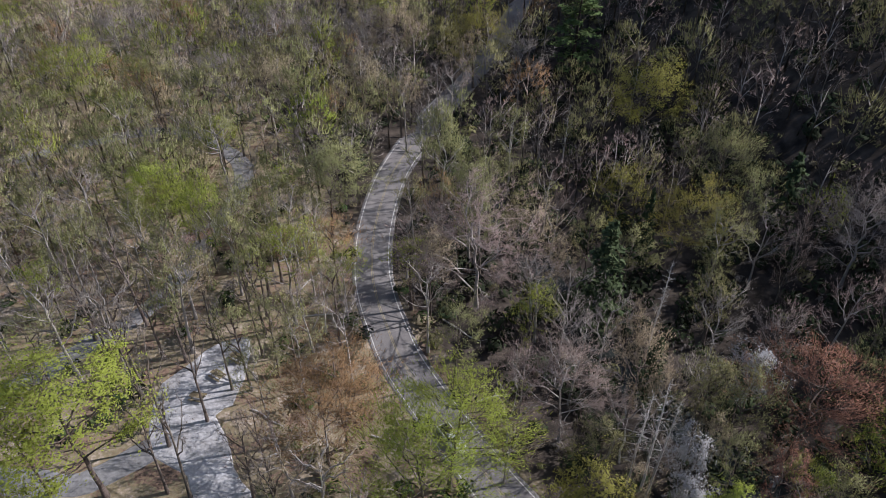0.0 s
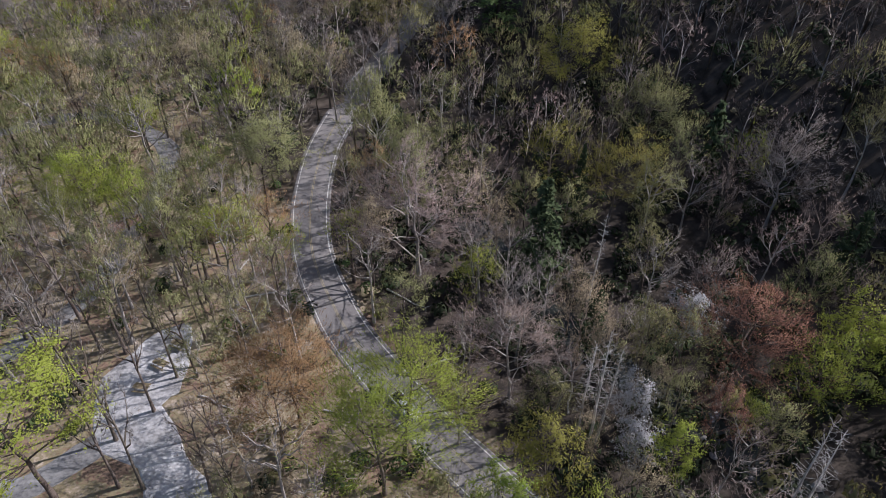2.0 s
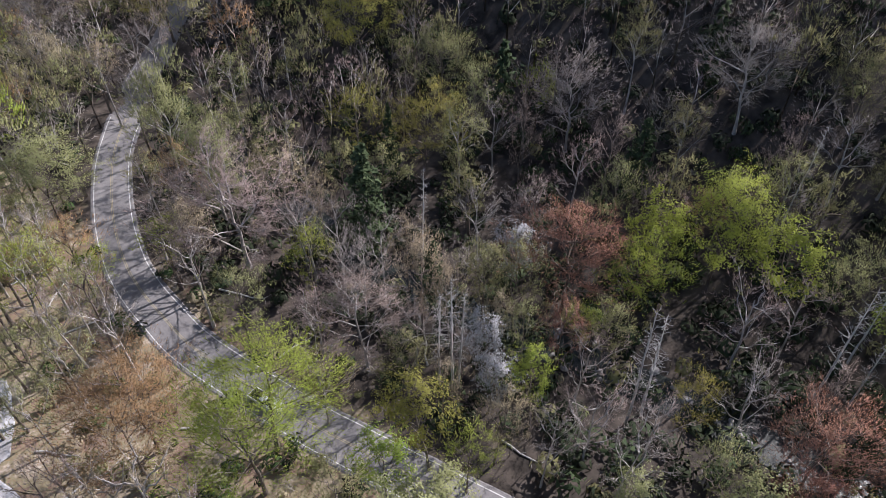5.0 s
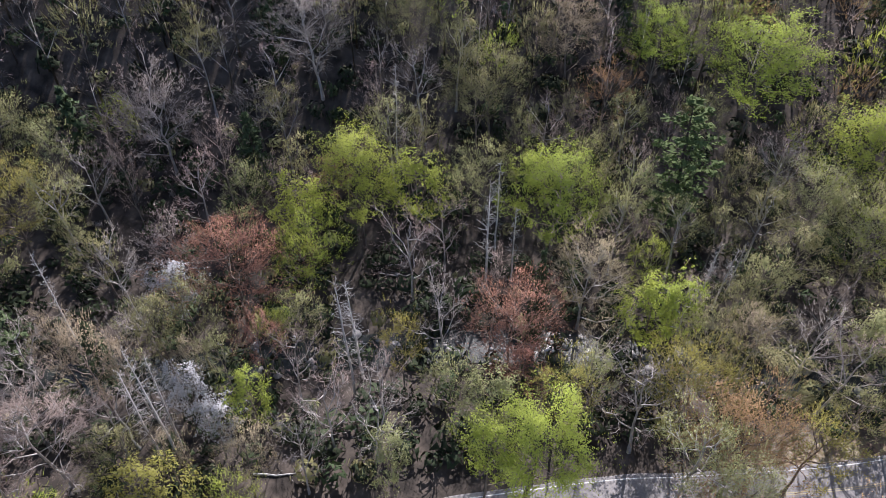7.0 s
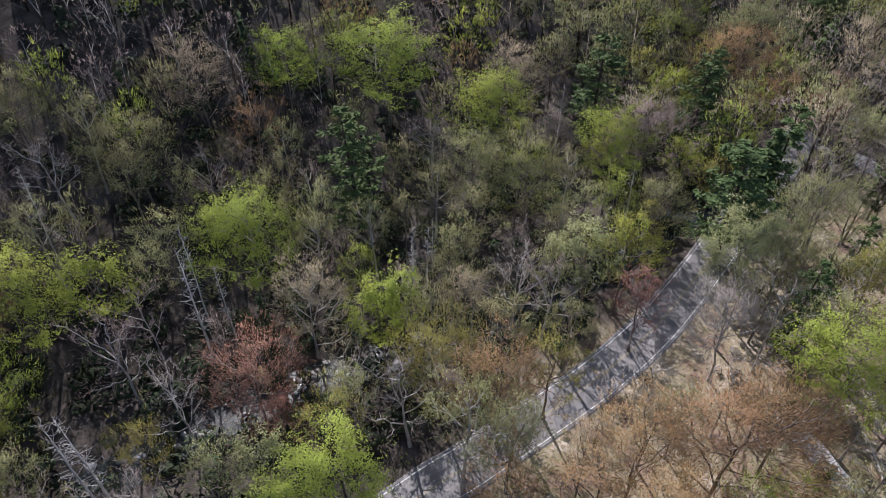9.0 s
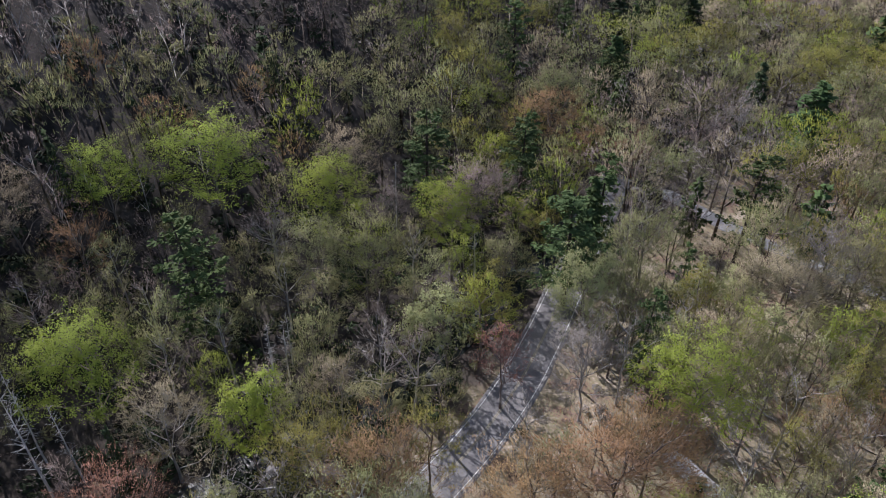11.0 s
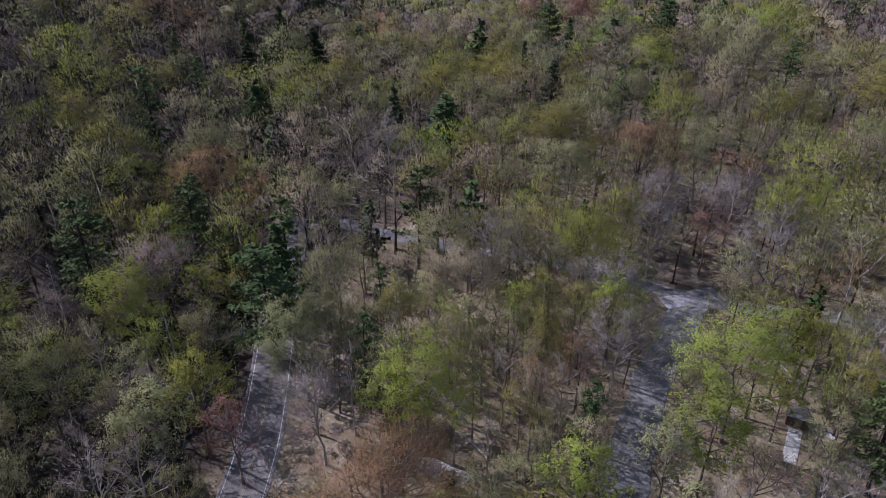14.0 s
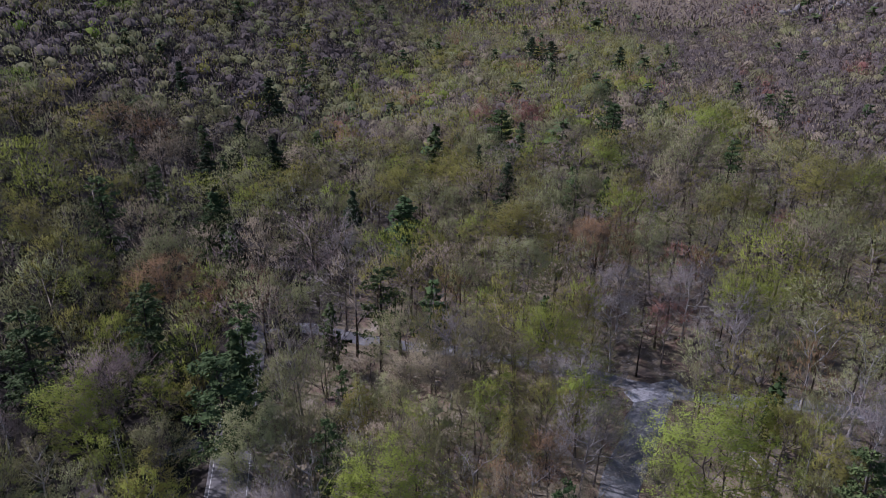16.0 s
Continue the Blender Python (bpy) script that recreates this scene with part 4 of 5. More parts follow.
def free(x, y, r, gap=0.52):
    """Whether a crown of radius r has room at this place."""
    for i in range(int((x - 14) // 8), int((x + 14) // 8) + 1):
        for j in range(int((y - 14) // 8), int((y + 14) // 8) + 1):
            for a, b, c in grid.get((i, j), ()):
                if (x - a) ** 2 + (y - b) ** 2 < (gap * (r + c)) ** 2:
                    return False
    return True


def occupy(x, y, r):
    grid.setdefault((int(x // 8), int(y // 8)), []).append((x, y, r))


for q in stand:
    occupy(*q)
    # a second disc towards the camera keeps each placed crown in view
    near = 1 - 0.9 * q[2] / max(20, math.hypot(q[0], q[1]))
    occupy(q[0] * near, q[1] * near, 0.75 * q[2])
# openings towards the camera that keep its view of the roads clear
sight_grid = {}
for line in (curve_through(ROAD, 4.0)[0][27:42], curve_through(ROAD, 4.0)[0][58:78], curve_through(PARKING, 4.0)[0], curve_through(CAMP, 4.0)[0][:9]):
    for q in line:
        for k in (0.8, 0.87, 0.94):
            sight_grid.setdefault((int(q.x * k // 8), int(q.y * k // 8)), []).append((q.x * k, q.y * k))


def blocks_sight(x, y, r):
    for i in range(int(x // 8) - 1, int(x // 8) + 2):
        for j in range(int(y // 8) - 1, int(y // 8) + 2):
            for a, b in sight_grid.get((i, j), ()):
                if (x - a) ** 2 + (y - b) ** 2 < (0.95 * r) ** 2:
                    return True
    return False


def pick(weights):
    t = random.random() * sum(w for _, w in weights)
    for v, w in weights:
        t -= w
        if t <= 0:
            return v
    return weights[-1][0]


CAMPSIDE = [(("tall_bare", "grey"), 8), (("bare", "grey"), 3), (("bare", "pink"), 2), (("tall_bud", "pale"), 10), (("bud", "pale"), 2), (("tall_bud", "lime"), 2), (("bud", "lime"), 2.5), (("bud", "pale"), 2.0), (("bud", "tan"), 3), (("bud", "orange"), 1.5), (("tall_bud", "olive"), 2), (("bud", "olive"), 1.5)]
HILLSIDE = [(("bare", "mauve"), 4), (("bare", "grey"), 1.5), (("bare", "pink"), 4.5), (("tall_bud", "olive"), 3), (("bud", "olive"), 3), (("hemlock", "hemlock"), 0.3), (("bud", "orange"), 0.6), (("dead", "grey"), 0.4), (("bud", "pale"), 1.2), (("leafy", "lime"), 0.5)]
VALLEY = [(("bare", "grey"), 3), (("bare", "pink"), 1.5), (("bud", "pale"), 4), (("bud", "olive"), 3.5), (("bud", "gold"), 2.5), (("bud", "lime"), 1.5), (("bud", "tan"), 3), (("pine", "pine"), 0.8), (("leafy", "lime"), 0.8), (("bud", "orange"), 1), (("bud", "red"), 0.4), (("tall_bare", "grey"), 2)]


GREENER = [(("bud", "pale"), 2.5), (("leafy", "pale"), 2.5), (("bud", "gold"), 2), (("leafy", "gold"), 2.2), (("bud", "lime"), 2), (("bud", "olive"), 4), (("leafy", "lime"), 0.8), (("bud", "tan"), 1.2), (("pine", "pine"), 0.8), (("bare", "grey"), 1.6)]
BARER = [(("bare", "grey"), 4), (("bare", "pink"), 3), (("tall_bare", "grey"), 1), (("bud", "tan"), 5), (("bud", "pale"), 2), (("bud", "orange"), 0.7), (("bud", "red"), 0.4), (("pine", "pine"), 0.5), (("bud", "olive"), 1)]


def patch_mix(x, y):
    """Trees of a kind stand together in patches."""
    k = noise.noise((x / 38, y / 38, 11)) + 0.25 * random.uniform(-1, 1)
    mix = GREENER if k > -0.04 else (BARER if k < -0.2 else VALLEY)
    # far bare trees take the darker tone that holds the shade between twigs
    if math.hypot(x, y) > 250:
        mix = [((kind, "mauve" if "bare" in kind else colour), w) for (kind, colour), w in mix]
    return mix


WEST = [(("bare", "mauve"), 10), (("bud", "tan"), 2), (("bud", "olive"), 2.2), (("bud", "pale"), 1), (("pine", "pine"), 0.25), (("bud", "red"), 0.2)]
EAST = [(("bare", "mauve"), 7), (("bud", "olive"), 5), (("bud", "gold"), 1), (("leafy", "green"), 0.6), (("pine", "pine"), 0.4), (("bud", "pale"), 0.8)]


def mix_at(x, y):
    az = math.degrees(math.atan2(x, y))
    if math.hypot(x, y) > 260:
        if -x * 0.839 - y * 0.545 > 110 + 60 * noise.noise((x / 90, y / 90, 7)):
            return WEST
        if x * 0.883 + y * 0.469 > 100 + 50 * noise.noise((x / 90, y / 90, 4)):
            return EAST
        return patch_mix(x, y)
    if az < 3 + 10 * noise.noise((x / 40, y / 40, 0)) and y > 0:
        return CAMPSIDE
    if x * 0.883 + y * 0.469 > 60 and az < 108:
        return HILLSIDE
    return patch_mix(x, y)


for k in (0.88, 0.94, 1.0):  # gaps along the camera's sight lines to the rapids, hut, tables and road
    occupy(64.6 * k, 16 * k, 2.5)
    occupy(69.7 * k, 10.5 * k, 2.0)
    occupy(10.5 * k, -97 * k, 4.0)
    occupy(8.5 * k, -90 * k, 4.5)
    occupy(38.5 * k, -121 * k, 4.0)
    occupy(47.0 * k, -118.5 * k, 4.0)
    occupy(46.5 * k, -55 * k, 3.0)
    occupy(7.4 * k, 54.8 * k, 4.0)
    occupy(-34.5 * k, 75 * k, 3.5)
    occupy(-6.4 * k, 73.4 * k, 4.0)
# openings in the crowns, fitted to the camera's view of the shaded hillside
for x, y, r in ((96, 49, 5), (71, 50, 6), (59, 42, 6), (56, 57, 5), (72, 35, 5), (93, 71, 5), (68, 124, 3), (37, 88, 6), (73, 94, 5), (54, 92, 5), (25, 110, 4), (61, 79, 5), (7, 76, 4)):
    for k in (0.88, 0.94, 1.0):
        occupy(x * k, y * k, r)
random.seed(21)
counts = {}
middle, distant = [], []
for _ in range(30000):
    a = radians(random.uniform(-42, 182))
    d = 22 + 248 * random.random() ** 0.8
    x, y = d * math.sin(a), d * math.cos(a)
    r = random.uniform(3.2, 6.2) if y > -20 or d < 100 else random.uniform(4.0, 8.0) if d < 135 else random.choice((random.uniform(6.2, 10.4), random.uniform(4.0, 6.5)))
    if 0.75 < a < 1.65 and d > 175 or d > 245 and a < 1.65:
        continue
    if not free(x, y, r, 0.57 if x * 0.883 + y * 0.469 > 58 and y > -40 else (0.66 if x < 0 and 20 < y < 72 else 0.46 if y > 72 and x < (10 if y > 85 else -14) else 0.54 if y > -20 else 0.47)) or any(near_line(x, y, line, w) for line, w in LINES) or (blocks_sight(x, y, r) and d < 140):
        continue
    kind, colour = pick(mix_at(x, y))
    h = random.uniform(15, 21) * (0.78 + 0.05 * r)
    if kind in ("dead", "hemlock", "pine"):
        r *= 0.85
    occupy(x, y, r)
    if d < 116 and counts.get(kind, 0) < 190:
        counts[kind] = counts.get(kind, 0) + 1
        # most bare hillside trees get darker bark, which stands in for their shade
        plant(kind, colour, x, y, h, r, BARK if "bare" in kind and x * 0.883 + y * 0.469 > 56 and random.random() < 0.75 else None)
    else:
        middle.append((kind, colour, x, y, h, r))

random.seed(31)
farthest = []
for _ in range(30000):
    a = radians(random.uniform(98, 188))
    d = math.sqrt(random.uniform(262 ** 2, 640 ** 2))
    x, y = d * math.sin(a), d * math.cos(a)
    r = random.uniform(4.8, 8.2)
    if free(x, y, r, 0.5):
        occupy(x, y, r)
        kind, colour = pick(mix_at(x, y))
        distant.append((kind, colour, x, y, random.uniform(13.5, 18), r))
for _ in range(6000):
    a = radians(random.uniform(100, 186))
    d = 630 + 1900 * random.random() ** 1.5
    x, y = d * math.sin(a), d * math.cos(a)
    kind, colour = pick(mix_at(x, y))
    farthest.append((kind, colour, x, y, random.uniform(13, 17), random.uniform(5, 8) * (0.8 + d / 2500)))

COLOURS = list(CROWN)


def woods(name, trees, shapes, label, level=0.25, wide=1.0):
    """All the trees too many to count, in one mesh."""
    vs, fs, ms, ns, tints, n = [], [], [], [], [], 0
    same = {"shrub": "shrub", "tall_bare": "bare", "tall_bud": "bud", "hemlock": "pine", "dead": "bare", "bush": "leafy"}
    for kind, colour, x, y, h, r in trees:
        v, f, crown = random.choice(shapes["dome" if "dome" in shapes and y < -20 and r > 5.8 and kind in ("bud", "tall_bud", "leafy") else same.get(kind, kind)])
        t = random.uniform(0, 6.283)
        c, s = math.cos(t), math.sin(t)
        r *= wide
        k, tall = (r / 2, h / 3) if kind == "shrub" else (r / 5, h / 18)
        p = np.column_stack(((v[:, 0] * c - v[:, 1] * s) * k + x, (v[:, 0] * s + v[:, 1] * c) * k + y, v[:, 2] * tall + height(x, y)))
        vs.append(p)
        ns.append(dome(p - np.array((x, y, height(x, y))), 0.52 * h, r, h * 0.48))
        fs.append(f + n)
        ms.append(np.where(crown, 2 + COLOURS.index(colour), 1 if "bare" in kind and y > 0 else 0))
        tints.append(np.full(len(v), random.random(), np.float32))
        n += len(v)
    me = triangles(name, np.concatenate(vs), np.concatenate(fs), [BARK, PALE_BARK] + [CROWN[c] for c in COLOURS], np.concatenate(ms))
    me.attributes.new("tint", "FLOAT", "POINT").data.foreach_set("value", np.concatenate(tints))
    ns = np.concatenate(ns) + np.array((0, 0, level))
    soften(me, ns / np.linalg.norm(ns, axis=1, keepdims=True), 0.93)
    return tagged(new(name, me), label, "woods", kind="stuff")


woods("woods", middle, MIDDLE, "spring woods with bare and budding trees on the slopes")
woods("far_woods", distant, FAR, "far spring woods filling the valley and mountainsides", 1.2, 1.45)
woods("farthest_woods", farthest, FARTHEST, "hazy spring woods at the end of the valley", 1.4, 1.7)

# low evergreen undergrowth on the shaded hillside, coloured near-black to deepen that shade; thin brush elsewhere
random.seed(41)
brush = []
for _ in range(9000):
    a = radians(random.uniform(-42, 182))
    d = 22 + 230 * random.random() ** 0.8
    x, y = d * math.sin(a), d * math.cos(a)
    if any(near_line(x, y, line, w - 0.5) for line, w in BEDS):
        continue
    side = x * 0.883 + y * 0.469
    if near_line(x, y, BEDS[0][0], 7.5) and side > 40 or near_line(x, y, BEDS[3][0], 6.5):
        continue
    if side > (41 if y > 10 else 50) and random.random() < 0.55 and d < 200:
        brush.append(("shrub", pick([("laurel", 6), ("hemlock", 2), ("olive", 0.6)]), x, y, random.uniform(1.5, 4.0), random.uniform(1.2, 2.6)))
    elif y > 0 and side < 38 and random.random() < 0.4:
        brush.append(("shrub", pick([("laurel", 3), ("pine", 3), ("olive", 3), ("pale", 2), ("tan", 1)]), x, y, random.uniform(1.0, 3.0), random.uniform(0.7, 2.0)))
    elif random.random() < 0.22:
        brush.append(("shrub", pick([("grey", 3), ("olive", 2), ("tan", 3), ("pale", 1), ("laurel", 2)]), x, y, random.uniform(0.8, 2.4), random.uniform(0.5, 1.4)))
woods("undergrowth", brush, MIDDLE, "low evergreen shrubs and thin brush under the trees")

# ---- built things ----
WOOD = material("weathered_planks", [(0.16, 0.13, 0.08), (0.33, 0.27, 0.17)], 3.0, 0.85, 0.3, 8, 0.1)
DARK_WOOD = material("dark_planks", [(0.06, 0.045, 0.035), (0.13, 0.10, 0.075)], 3.0, 0.85, 0.3, 8, 0.1)
CONCRETE = material("pale_concrete", [(0.42, 0.42, 0.41), (0.62, 0.62, 0.60)], 1.2, 0.9, 0.2, 10)
ROOFING = material("grey_roofing", [(0.14, 0.14, 0.15), (0.27, 0.27, 0.285)], 1.5, 0.8, 0.2, 10)
PAINT = material("white_car_paint", [(0.68, 0.69, 0.71), (0.76, 0.77, 0.78)], 0.8, 0.25)
GLASS = material("dark_car_glass", [(0.012, 0.014, 0.016), (0.02, 0.022, 0.025)], 1.0, 0.06)
RUBBER = material("black_rubber", [(0.015, 0.015, 0.015), (0.03, 0.03, 0.03)], 4.0, 0.9)
CHROME = material("dull_chrome", [(0.5, 0.5, 0.5), (0.65, 0.65, 0.65)], 4.0, 0.3)
LAMP = material("pale_lamp_glass", [(0.6, 0.6, 0.58), (0.8, 0.8, 0.78)], 4.0, 0.2)
ROCK = material("grey_stone", [(0.15, 0.14, 0.14), (0.32, 0.31, 0.30), (0.45, 0.43, 0.42)], 0.6, 0.95, 0.4, 8, 0.2)
FOAM = material("white_water", [(0.7, 0.71, 0.72), (0.85, 0.85, 0.85)], 1.0, 0.5)
WATER = material("dark_creek_water", [(0.02, 0.025, 0.025), (0.05, 0.055, 0.05)], 0.5, 0.22, 0.2, 9)
RED_SOIL = material("reddish_bare_soil", [(0.26, 0.15, 0.12), (0.42, 0.28, 0.23)], 0.5, 0.95, 0.4, 9)


def box(bm, c, size, turn=None, bevel=0.015):
    """A bevelled box at c."""
    m = Matrix.Translation(c) @ (turn or Matrix.Identity(4)) @ Matrix.Diagonal((*size, 1))
    made = bmesh.ops.create_cube(bm, size=1.0, matrix=m)["verts"]
    if bevel:
        bmesh.ops.bevel(bm, geom=list({e for v in made for e in v.link_edges}), offset=bevel, segments=1, affect="EDGES")


def rod(bm, p, q, r0, r1, n=10):
    """A tapered round bar from p to q."""
    p, q = Vector(p), Vector(q)
    m = Matrix.Translation((p + q) / 2) @ (q - p).to_track_quat("Z", "Y").to_matrix().to_4x4()
    bmesh.ops.create_cone(bm, cap_ends=True, segments=n, radius1=r0, radius2=r1, depth=(q - p).length, matrix=m)


def part(name, bm, mat, parent, label=""):
    me = bpy.data.meshes.new(name)
    bm.to_mesh(me)
    bm.free()
    me.materials.append(mat)
    ob = new(name, me)
    ob.parent = parent
    return tagged(ob, label)


def made_of(*adds):
    """One bmesh from several box or rod calls given as tuples."""
    bm = bmesh.new()
    for f, *args in adds:
        f(bm, *args)
    return bm


def picnic_table(wood):
    root = new("picnic_table")
    for i in range(5):
        part("plank", made_of((box, (0, -0.34 + 0.17 * i, 0.75), (2.4, 0.155, 0.045))), wood, root)
    for side in (-1, 1):
        for i in range(2):
            part("bench_plank", made_of((box, (0, side * (0.68 + 0.15 * i), 0.45), (2.4, 0.14, 0.045))), wood, root)
    for end in (-0.85, 0.85):
        bm = made_of((box, (end, 0, 0.41), (0.045, 1.62, 0.1)), (box, (end, 0, 0.69), (0.045, 0.74, 0.09)))
        for side in (-1, 1):
            rod(bm, (end + 0.04, side * 0.62, 0), (end + 0.04, side * 0.28, 0.72), 0.06, 0.06, 4)
        part("leg_frame", bm, wood, root)
    return root


table = picnic_table(WOOD)
table.matrix_basis = pose(-35.3, 73.9, 0.05, 0, 0, -33)
tagged(table, "weathered wooden picnic table with benches on pale gravel", "picnic table", "picnic tables")
copy_thing(table, pose(-33.1, 77.6, 0.05, 0, 0, -33))
copy_thing(table, pose(-37.2, 69.6, 0.05, 0, 0, -12))
shady = copy_thing(table, pose(46.6, -54.6, 0.04, 0, 0, 62))


def pickup():
    """A pickup truck heading along +x, on its wheels."""
    root = new("pickup_truck")
    bm = bmesh.new()
    side = [(-2.75, 0.55), (-2.75, 1.12), (-0.75, 1.12), (-0.62, 1.12), (1.0, 1.12), (2.45, 1.02), (2.72, 0.85), (2.75, 0.5), (2.2, 0.42), (-2.3, 0.42)]
    rings = [[bm.verts.new((x, y, z)) for x, z in side] for y in (-0.95, 0.95)]
    bm.faces.new(rings[0])
    bm.faces.new(rings[1][::-1])
    for i in range(len(side)):
        j = (i + 1) % len(side)
        bm.faces.new((rings[0][j], rings[0][i], rings[1][i], rings[1][j]))
    bmesh.ops.bevel(bm, geom=bm.edges[:], offset=0.05, segments=2, affect="EDGES")
    bmesh.ops.recalc_face_normals(bm, faces=bm.faces[:])
    body = part("body", bm, PAINT, root)
    bm = bmesh.new()
    low = [bm.verts.new(p) for p in ((-0.75, -0.86, 1.1), (1.05, -0.86, 1.1), (1.05, 0.86, 1.1), (-0.75, 0.86, 1.1))]
    high = [bm.verts.new(p) for p in ((-0.6, -0.7, 1.72), (0.3, -0.7, 1.74), (0.3, 0.7, 1.74), (-0.6, 0.7, 1.72))]
    for f in (low[::-1], high):
        bm.faces.new(f)
    for i in range(4):
        j = (i + 1) % 4
        bm.faces.new((low[i], low[j], high[j], high[i]))
    bmesh.ops.bevel(bm, geom=bm.edges[:], offset=0.06, segments=2, affect="EDGES")
    cab = part("cab", bm, PAINT, root)
    part("windscreen", made_of((box, (0.71, 0, 1.43), (0.02, 1.4, 0.74), Matrix.Rotation(radians(-50), 4, "Y"), 0.005)), GLASS, cab, "dark windscreen")
    part("rear_window", made_of((box, (-0.70, 0, 1.45), (0.02, 1.25, 0.4), Matrix.Rotation(radians(13), 4, "Y"), 0.005)), GLASS, cab, "dark rear window")
    for y in (-1, 1):
        part("side_window", made_of((box, (-0.1, y * 0.795, 1.44), (1.0, 0.02, 0.4), Matrix.Rotation(radians(y * 14), 4, "X"), 0.005)), GLASS, cab, "dark side window")
    part("bed", made_of((box, (-1.75, 0, 1.125), (1.8, 1.6, 0.03))), RUBBER, root, "black truck bed")
    part("bumper", made_of((box, (2.78, 0, 0.58), (0.14, 1.8, 0.2))), CHROME, root, "chrome bumper")
    for y in (-0.72, 0.72):
        part("headlight", made_of((box, (2.71, y, 0.82), (0.1, 0.34, 0.18))), LAMP, root, "pale headlight")
    for x in (-1.7, 1.75):
        for y in (-0.9, 0.9):
            wheel = part("wheel", made_of((rod, (x, y - 0.12, 0.38), (x, y + 0.12, 0.38), 0.38, 0.38, 20)), RUBBER, root, "black tyre")
            part("rim", made_of((rod, (x, y - 0.135, 0.38), (x, y + 0.135, 0.38), 0.22, 0.22, 14)), CHROME, wheel, "chrome rim")
    return root


truck = pickup()
truck.matrix_basis = pose(1.4, 61.8, 0.06, 0, 0, -58)
tagged(truck, "white pickup truck with a black bed on the asphalt road", "pickup truck")


def hut():
    """A small rest-room hut: plank walls, door, grey overhanging roof."""
    root = new("hut")
    part("wall", made_of((box, (0, 0, 1.1), (2.9, 2.4, 2.2), None, 0.03)), DARK_WOOD, root, "dark plank walls")
    part("roof", made_of((box, (0, -0.72, 2.44), (3.5, 1.7, 0.1), Matrix.Rotation(radians(17), 4, "X"), 0.02), (box, (0, 0.72, 2.44), (3.5, 1.7, 0.1), Matrix.Rotation(radians(-17), 4, "X"), 0.02)), ROOFING, root, "grey roofing")
    for y in (-1, 1):
        bm = bmesh.new()
        for x in (-1.44, 1.44):
            f = [bm.verts.new(p) for p in ((x, -1.2, 2.19), (x, 1.2, 2.19), (x, 0, 2.6))]
            bm.faces.new(f)
        if y > 0:
            part("gable", bm, DARK_WOOD, root)
        else:
            bm.free()
    door = part("door", made_of((box, (-0.4, 1.22, 1.02), (0.9, 0.05, 2.0))), WOOD, root, "brown plank door")
    part("handle", made_of((rod, (-0.05, 1.26, 1.0), (-0.05, 1.32, 1.0), 0.03, 0.03, 8)), CHROME, door, "small metal knob")
    return root


shelter = hut()
shelter.matrix_basis = pose(11.4, -100.3, 0, 0, 0, 12)
tagged(shelter, "small dark plank hut with grey roof beside a concrete walk", "hut")
walks = mesh_object("concrete_walk", *(lambda bm: ([tuple(v.co) for v in bm.verts], [tuple(v.index for v in f.verts) for f in bm.faces]))(
    made_of((box, (10.05, -94.9, 0.04), (2.1, 7.8, 0.14), Matrix.Rotation(radians(11), 4, "Z"), 0.02))), [CONCRETE])
tagged(walks, "pale concrete walk leading to the hut", "path", kind="structure")
walks2 = mesh_object("side_walk", *(lambda bm: ([tuple(v.co) for v in bm.verts], [tuple(v.index for v in f.verts) for f in bm.faces]))(
    made_of((box, (7.2, -101.2, 0.04), (3.6, 1.4, 0.14), Matrix.Rotation(radians(-6), 4, "Z"), 0.02))), [CONCRETE])
tagged(walks2, "pale concrete side walk by the hut", "path", kind="structure")


def rung_frame():
    """A wooden frame of two leaning pairs of posts with rungs."""
    root = new("wooden_frame")
    for x in (-0.6, 0.6):
        for y in (-0.35, 0.35):
            part("post", made_of((rod, (x, y * 1.5, 0), (x, y, 3.4), 0.07, 0.06, 8)), WOOD, root)
    for i in range(6):
        part("rung", made_of((rod, (-0.7, 0.5 - 0.03 * i, 0.5 + 0.5 * i), (0.7, 0.5 - 0.03 * i, 0.5 + 0.5 * i), 0.04, 0.04, 8)), WOOD, root)
    part("top_board", made_of((box, (0, 0, 3.4), (1.5, 0.8, 0.06))), WOOD, root)
    return root


rungs = rung_frame()
rungs.matrix_basis = pose(9.9, -85.8, 0, 0, 0, 20)
tagged(rungs, "weathered wooden frame with rungs standing on bare ground", "frame")

post = part("marker_post", made_of((rod, (0, 0, -0.2), (0.05, 0, 1.9), 0.07, 0.06, 8)), RED_SOIL, None)
post.location = (44.1, -55.2, 0)
tagged(post, "thin reddish wooden post beside a gravel pad", "post")

# a broken stump leaning beside the road
bm = bmesh.new()
random.seed(61)
bmesh.ops.create_cone(bm, cap_ends=True, segments=12, radius1=0.4, radius2=0.25, depth=1.7, matrix=Matrix.Translation((0, 0, 0.75)))
for v in bm.verts:
    v.co += rand_vec(0.07) + (Vector((0, 0, random.uniform(-0.3, 0.4))) if v.co.z > 1.2 else Vector((0, 0, 0)))
    if v.co.z < 0.2:
        v.co.x *= random.uniform(1.0, 1.5)
stump = part("stump", bm, DARK_WOOD, None)
stump.matrix_basis = pose(-5.6, 91.0, 0, 8, 14, 0)
tagged(stump, "dark broken tree stump at the road's edge", "stump")


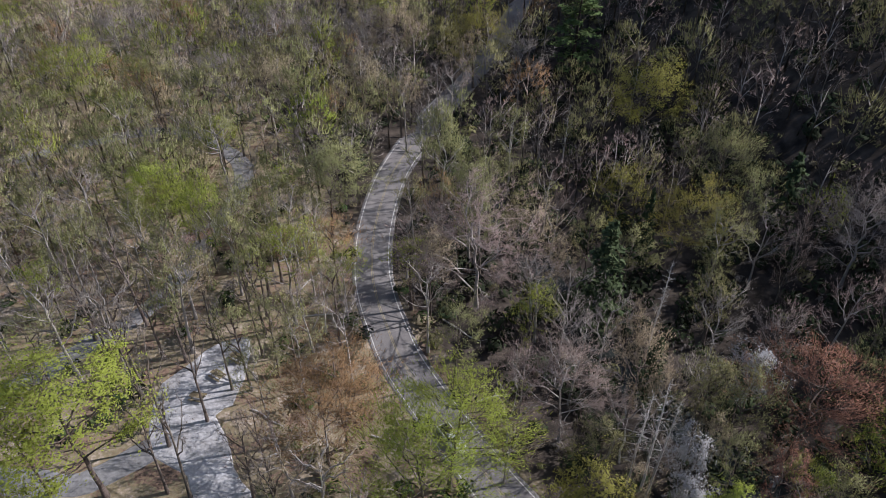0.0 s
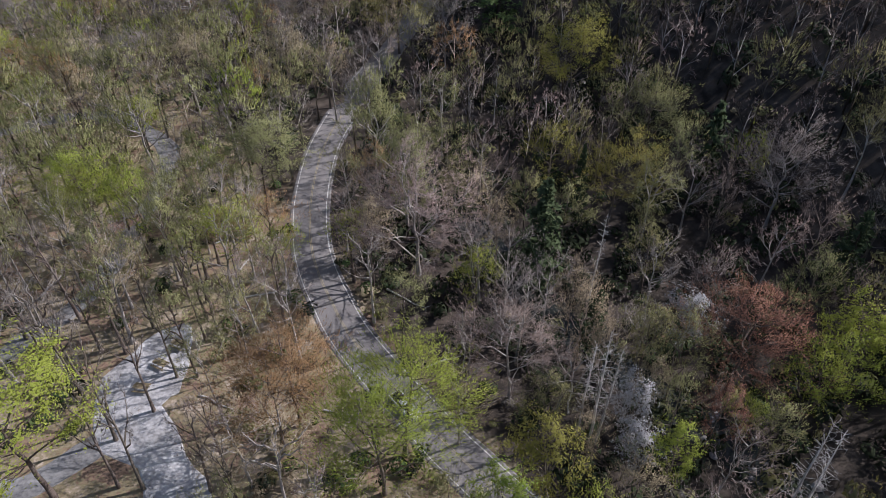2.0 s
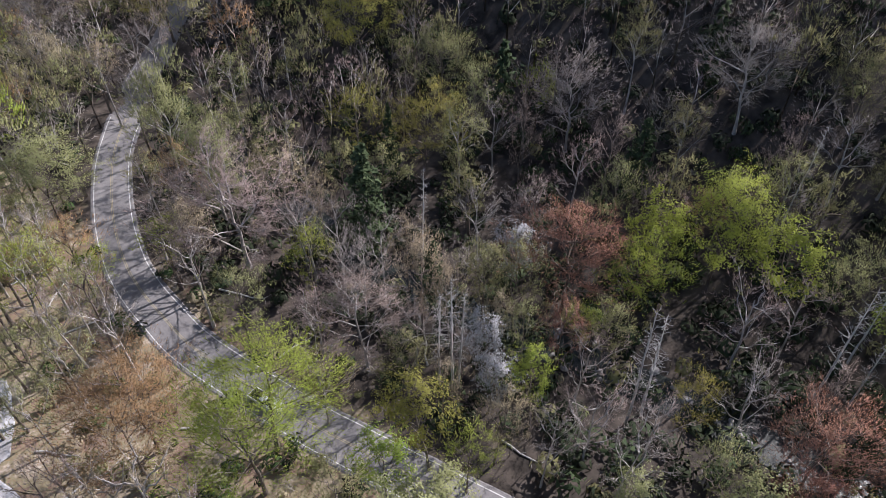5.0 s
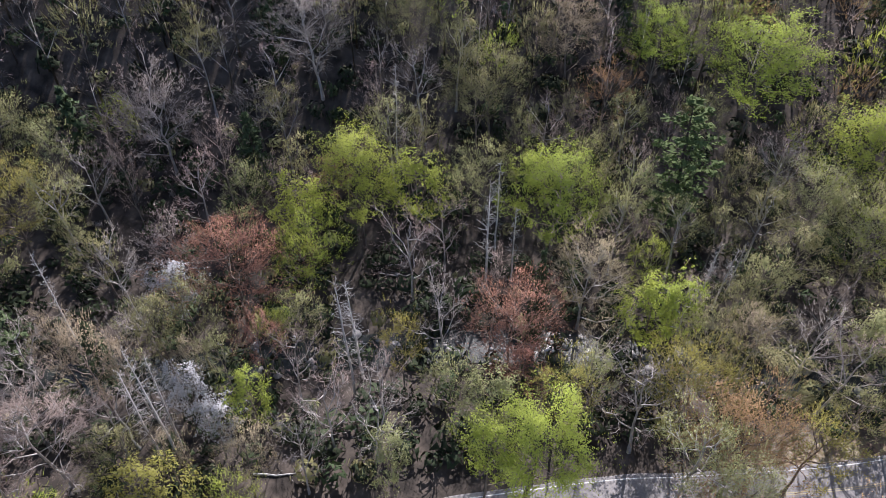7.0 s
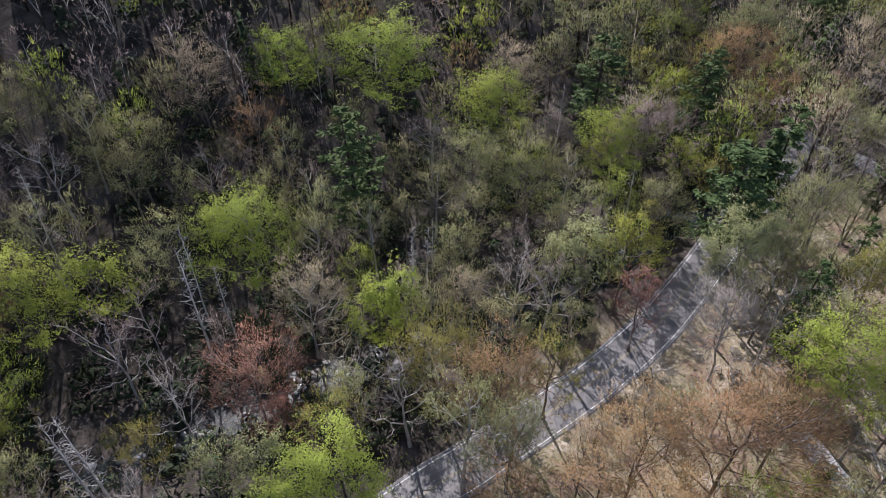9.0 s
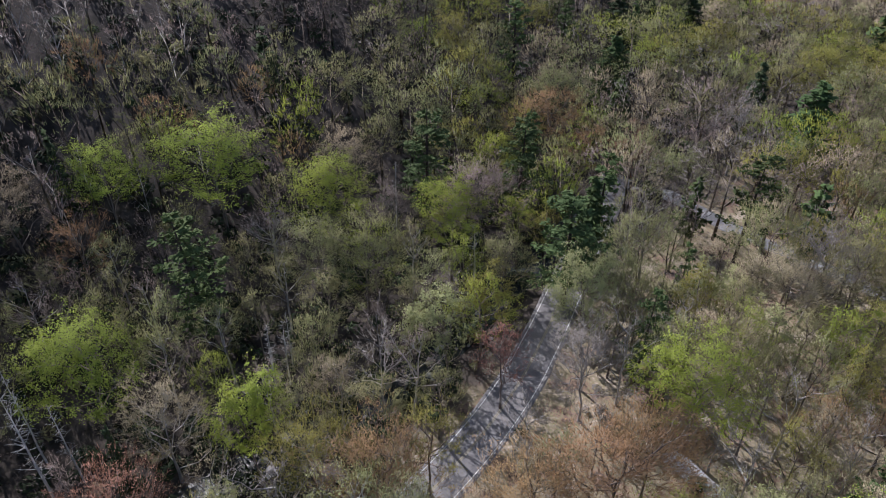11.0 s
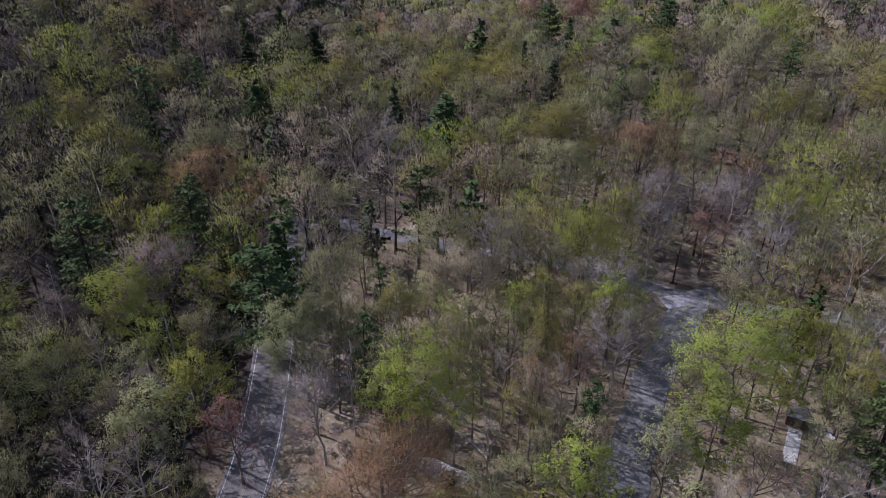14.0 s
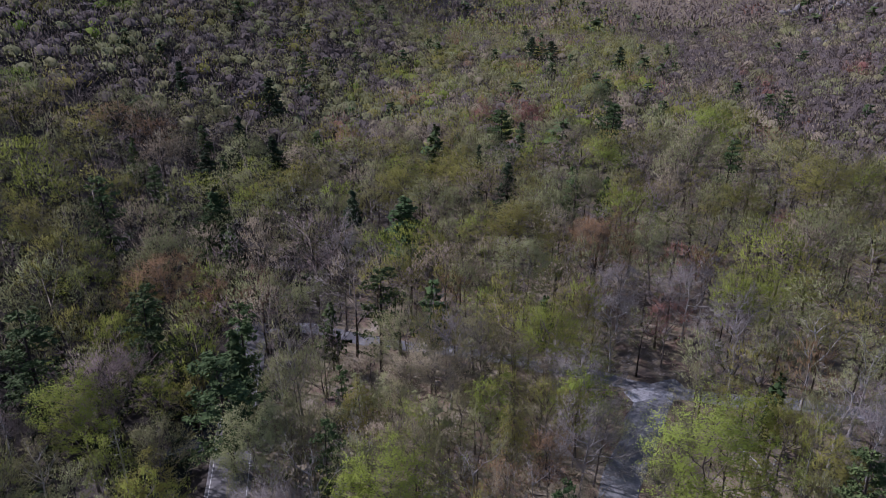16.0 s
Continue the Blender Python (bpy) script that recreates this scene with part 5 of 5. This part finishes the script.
def fallen_log(x, y, long, turn, r=0.16):
    s = Shape()
    pts = [Vector((long * (i / 4 - 0.5), random.gauss(0, 0.12), r * 0.8 + random.uniform(0, 0.1))) for i in range(5)]
    s.tube(pts, [r, r * 0.9, r * 0.75, r * 0.6, r * 0.3], 7)
    for i in range(7):
        p = pts[random.randint(1, 4)]
        s.tube([p, p + Vector((random.uniform(0.2, 1.0), random.choice((-1, 1)) * random.uniform(0.4, 1.4), random.uniform(0.0, 0.6)))], [r * 0.3, 0.01], 3)
    v, f, _ = s.arrays()
    ob = new("fallen_log", triangles("fallen_log", v, f, [DEAD_WOOD]))
    ob.matrix_basis = pose(x, y, height(x, y), 0, 0, turn)
    tagged(ob, "pale fallen log with broken branches on leaf litter", "log", "fallen logs")


random.seed(71)
for x, y, long, turn in ((-22, 60, 7, 20), (-16, 56, 5, 75), (-26, 66, 6, -30), (-20, 88, 8, 10), (-24, 97, 6, 60), (-33, 48, 6, 5), (-8, 62, 5, -20), (-28, 104, 7, 35), (3, 84, 8, -40), (8, 70, 6, 15),
                         (26, 62, 8, 70), (40, -40, 6, 30), (48, -62, 7, -10), (22, -92, 6, 50), (17, -112, 8, -35), (55, -72, 6, 15), (36, 12, 7, 40), (30, 40, 6, -60)):
    fallen_log(x, y, long, turn)


# ---- the creek at the foot of the hill ----
def creek_x(y):
    return (64 + 3 * math.sin(y / 17) - 0.469 * y) / 0.883


verts, faces = [], []
ys = [130 - 2.5 * i for i in range(84)]
for y in ys:
    for w in (-3.2, -1.1, 1.1, 3.2):
        verts.append((creek_x(y) + w * 0.883, y + w * 0.469, -0.95 + 0.05 * math.sin(y * 1.7 + w)))
for i in range(len(ys) - 1):
    for k in range(3):
        faces.append((4 * i + k, 4 * i + k + 1, 4 * i + 5 + k, 4 * i + 4 + k))
tagged(mesh_object("creek", verts, faces, [WATER], smooth=True), "dark creek running along the foot of the hill", "water", kind="structure")


def stones(name, spots, mat, label, category, flat=0.7):
    """Uneven lumps, joined: boulders, rubble or foam."""
    vs, fs = [], []
    for x, y, z, r in spots:
        n = len(vs)
        seed = Vector((random.uniform(0, 50), 0, 0))
        for q in BALL_V:
            w = r * (1 + 0.5 * noise.noise(q * 1.2 + seed))
            vs.append((x + q.x * w, y + q.y * w, z + q.z * w * flat))
        fs += [tuple(n + j for j in f) for f in BALL_F]
    me = triangles(name, np.array(vs), np.array(fs), [mat])
    return tagged(new(name, me), label, category, kind="stuff")


random.seed(81)
spots = []
for _ in range(110):
    y = random.uniform(-40, 60)
    w = random.gauss(0, 2.8)
    spots.append((creek_x(y) + w * 0.883, y + w * 0.469, -0.9, random.uniform(0.25, 0.9)))
stones("creek_boulders", spots, ROCK, "grey boulders lying in the creek", "rocks")
spots = []
for _ in range(34):
    y = random.choice((16.5, 15.5, 17.2, 10.5)) + random.gauss(0, 0.5)
    w = random.gauss(0, 0.6)
    spots.append((creek_x(y) + w * 0.883, y + w * 0.469, -0.85, random.uniform(0.12, 0.38)))
stones("rapids", spots, FOAM, "white water breaking over stones in the creek", "water", 0.4)
spots = [(13.8 + random.gauss(0, 2.2), -110.4 + random.gauss(0, 2.6), 0.02, random.uniform(0.08, 0.3)) for _ in range(90)]
stones("rubble", spots, ROCK, "scattered pale stones on bare ground near the hut", "rocks")
spots = []
for _ in range(260):
    a, d = radians(random.uniform(167, 180)), random.uniform(560, 700)
    x, y = d * math.sin(a), d * math.cos(a)
    spots.append((x, y, height(x, y) + random.uniform(0, 9), random.uniform(1.5, 4.5)))
stones("ledges", spots, ROCK, "grey rock ledges high on the far mountainside", "rocks", 0.8)
red = ribbon("bare_patch", [(-52, 108), (-49, 110), (-45.5, 111.5)], -1.6, 1.6, 0.03, RED_SOIL, 0.5)
tagged(red, "reddish bare soil patch at the campground", "ground", kind="structure")
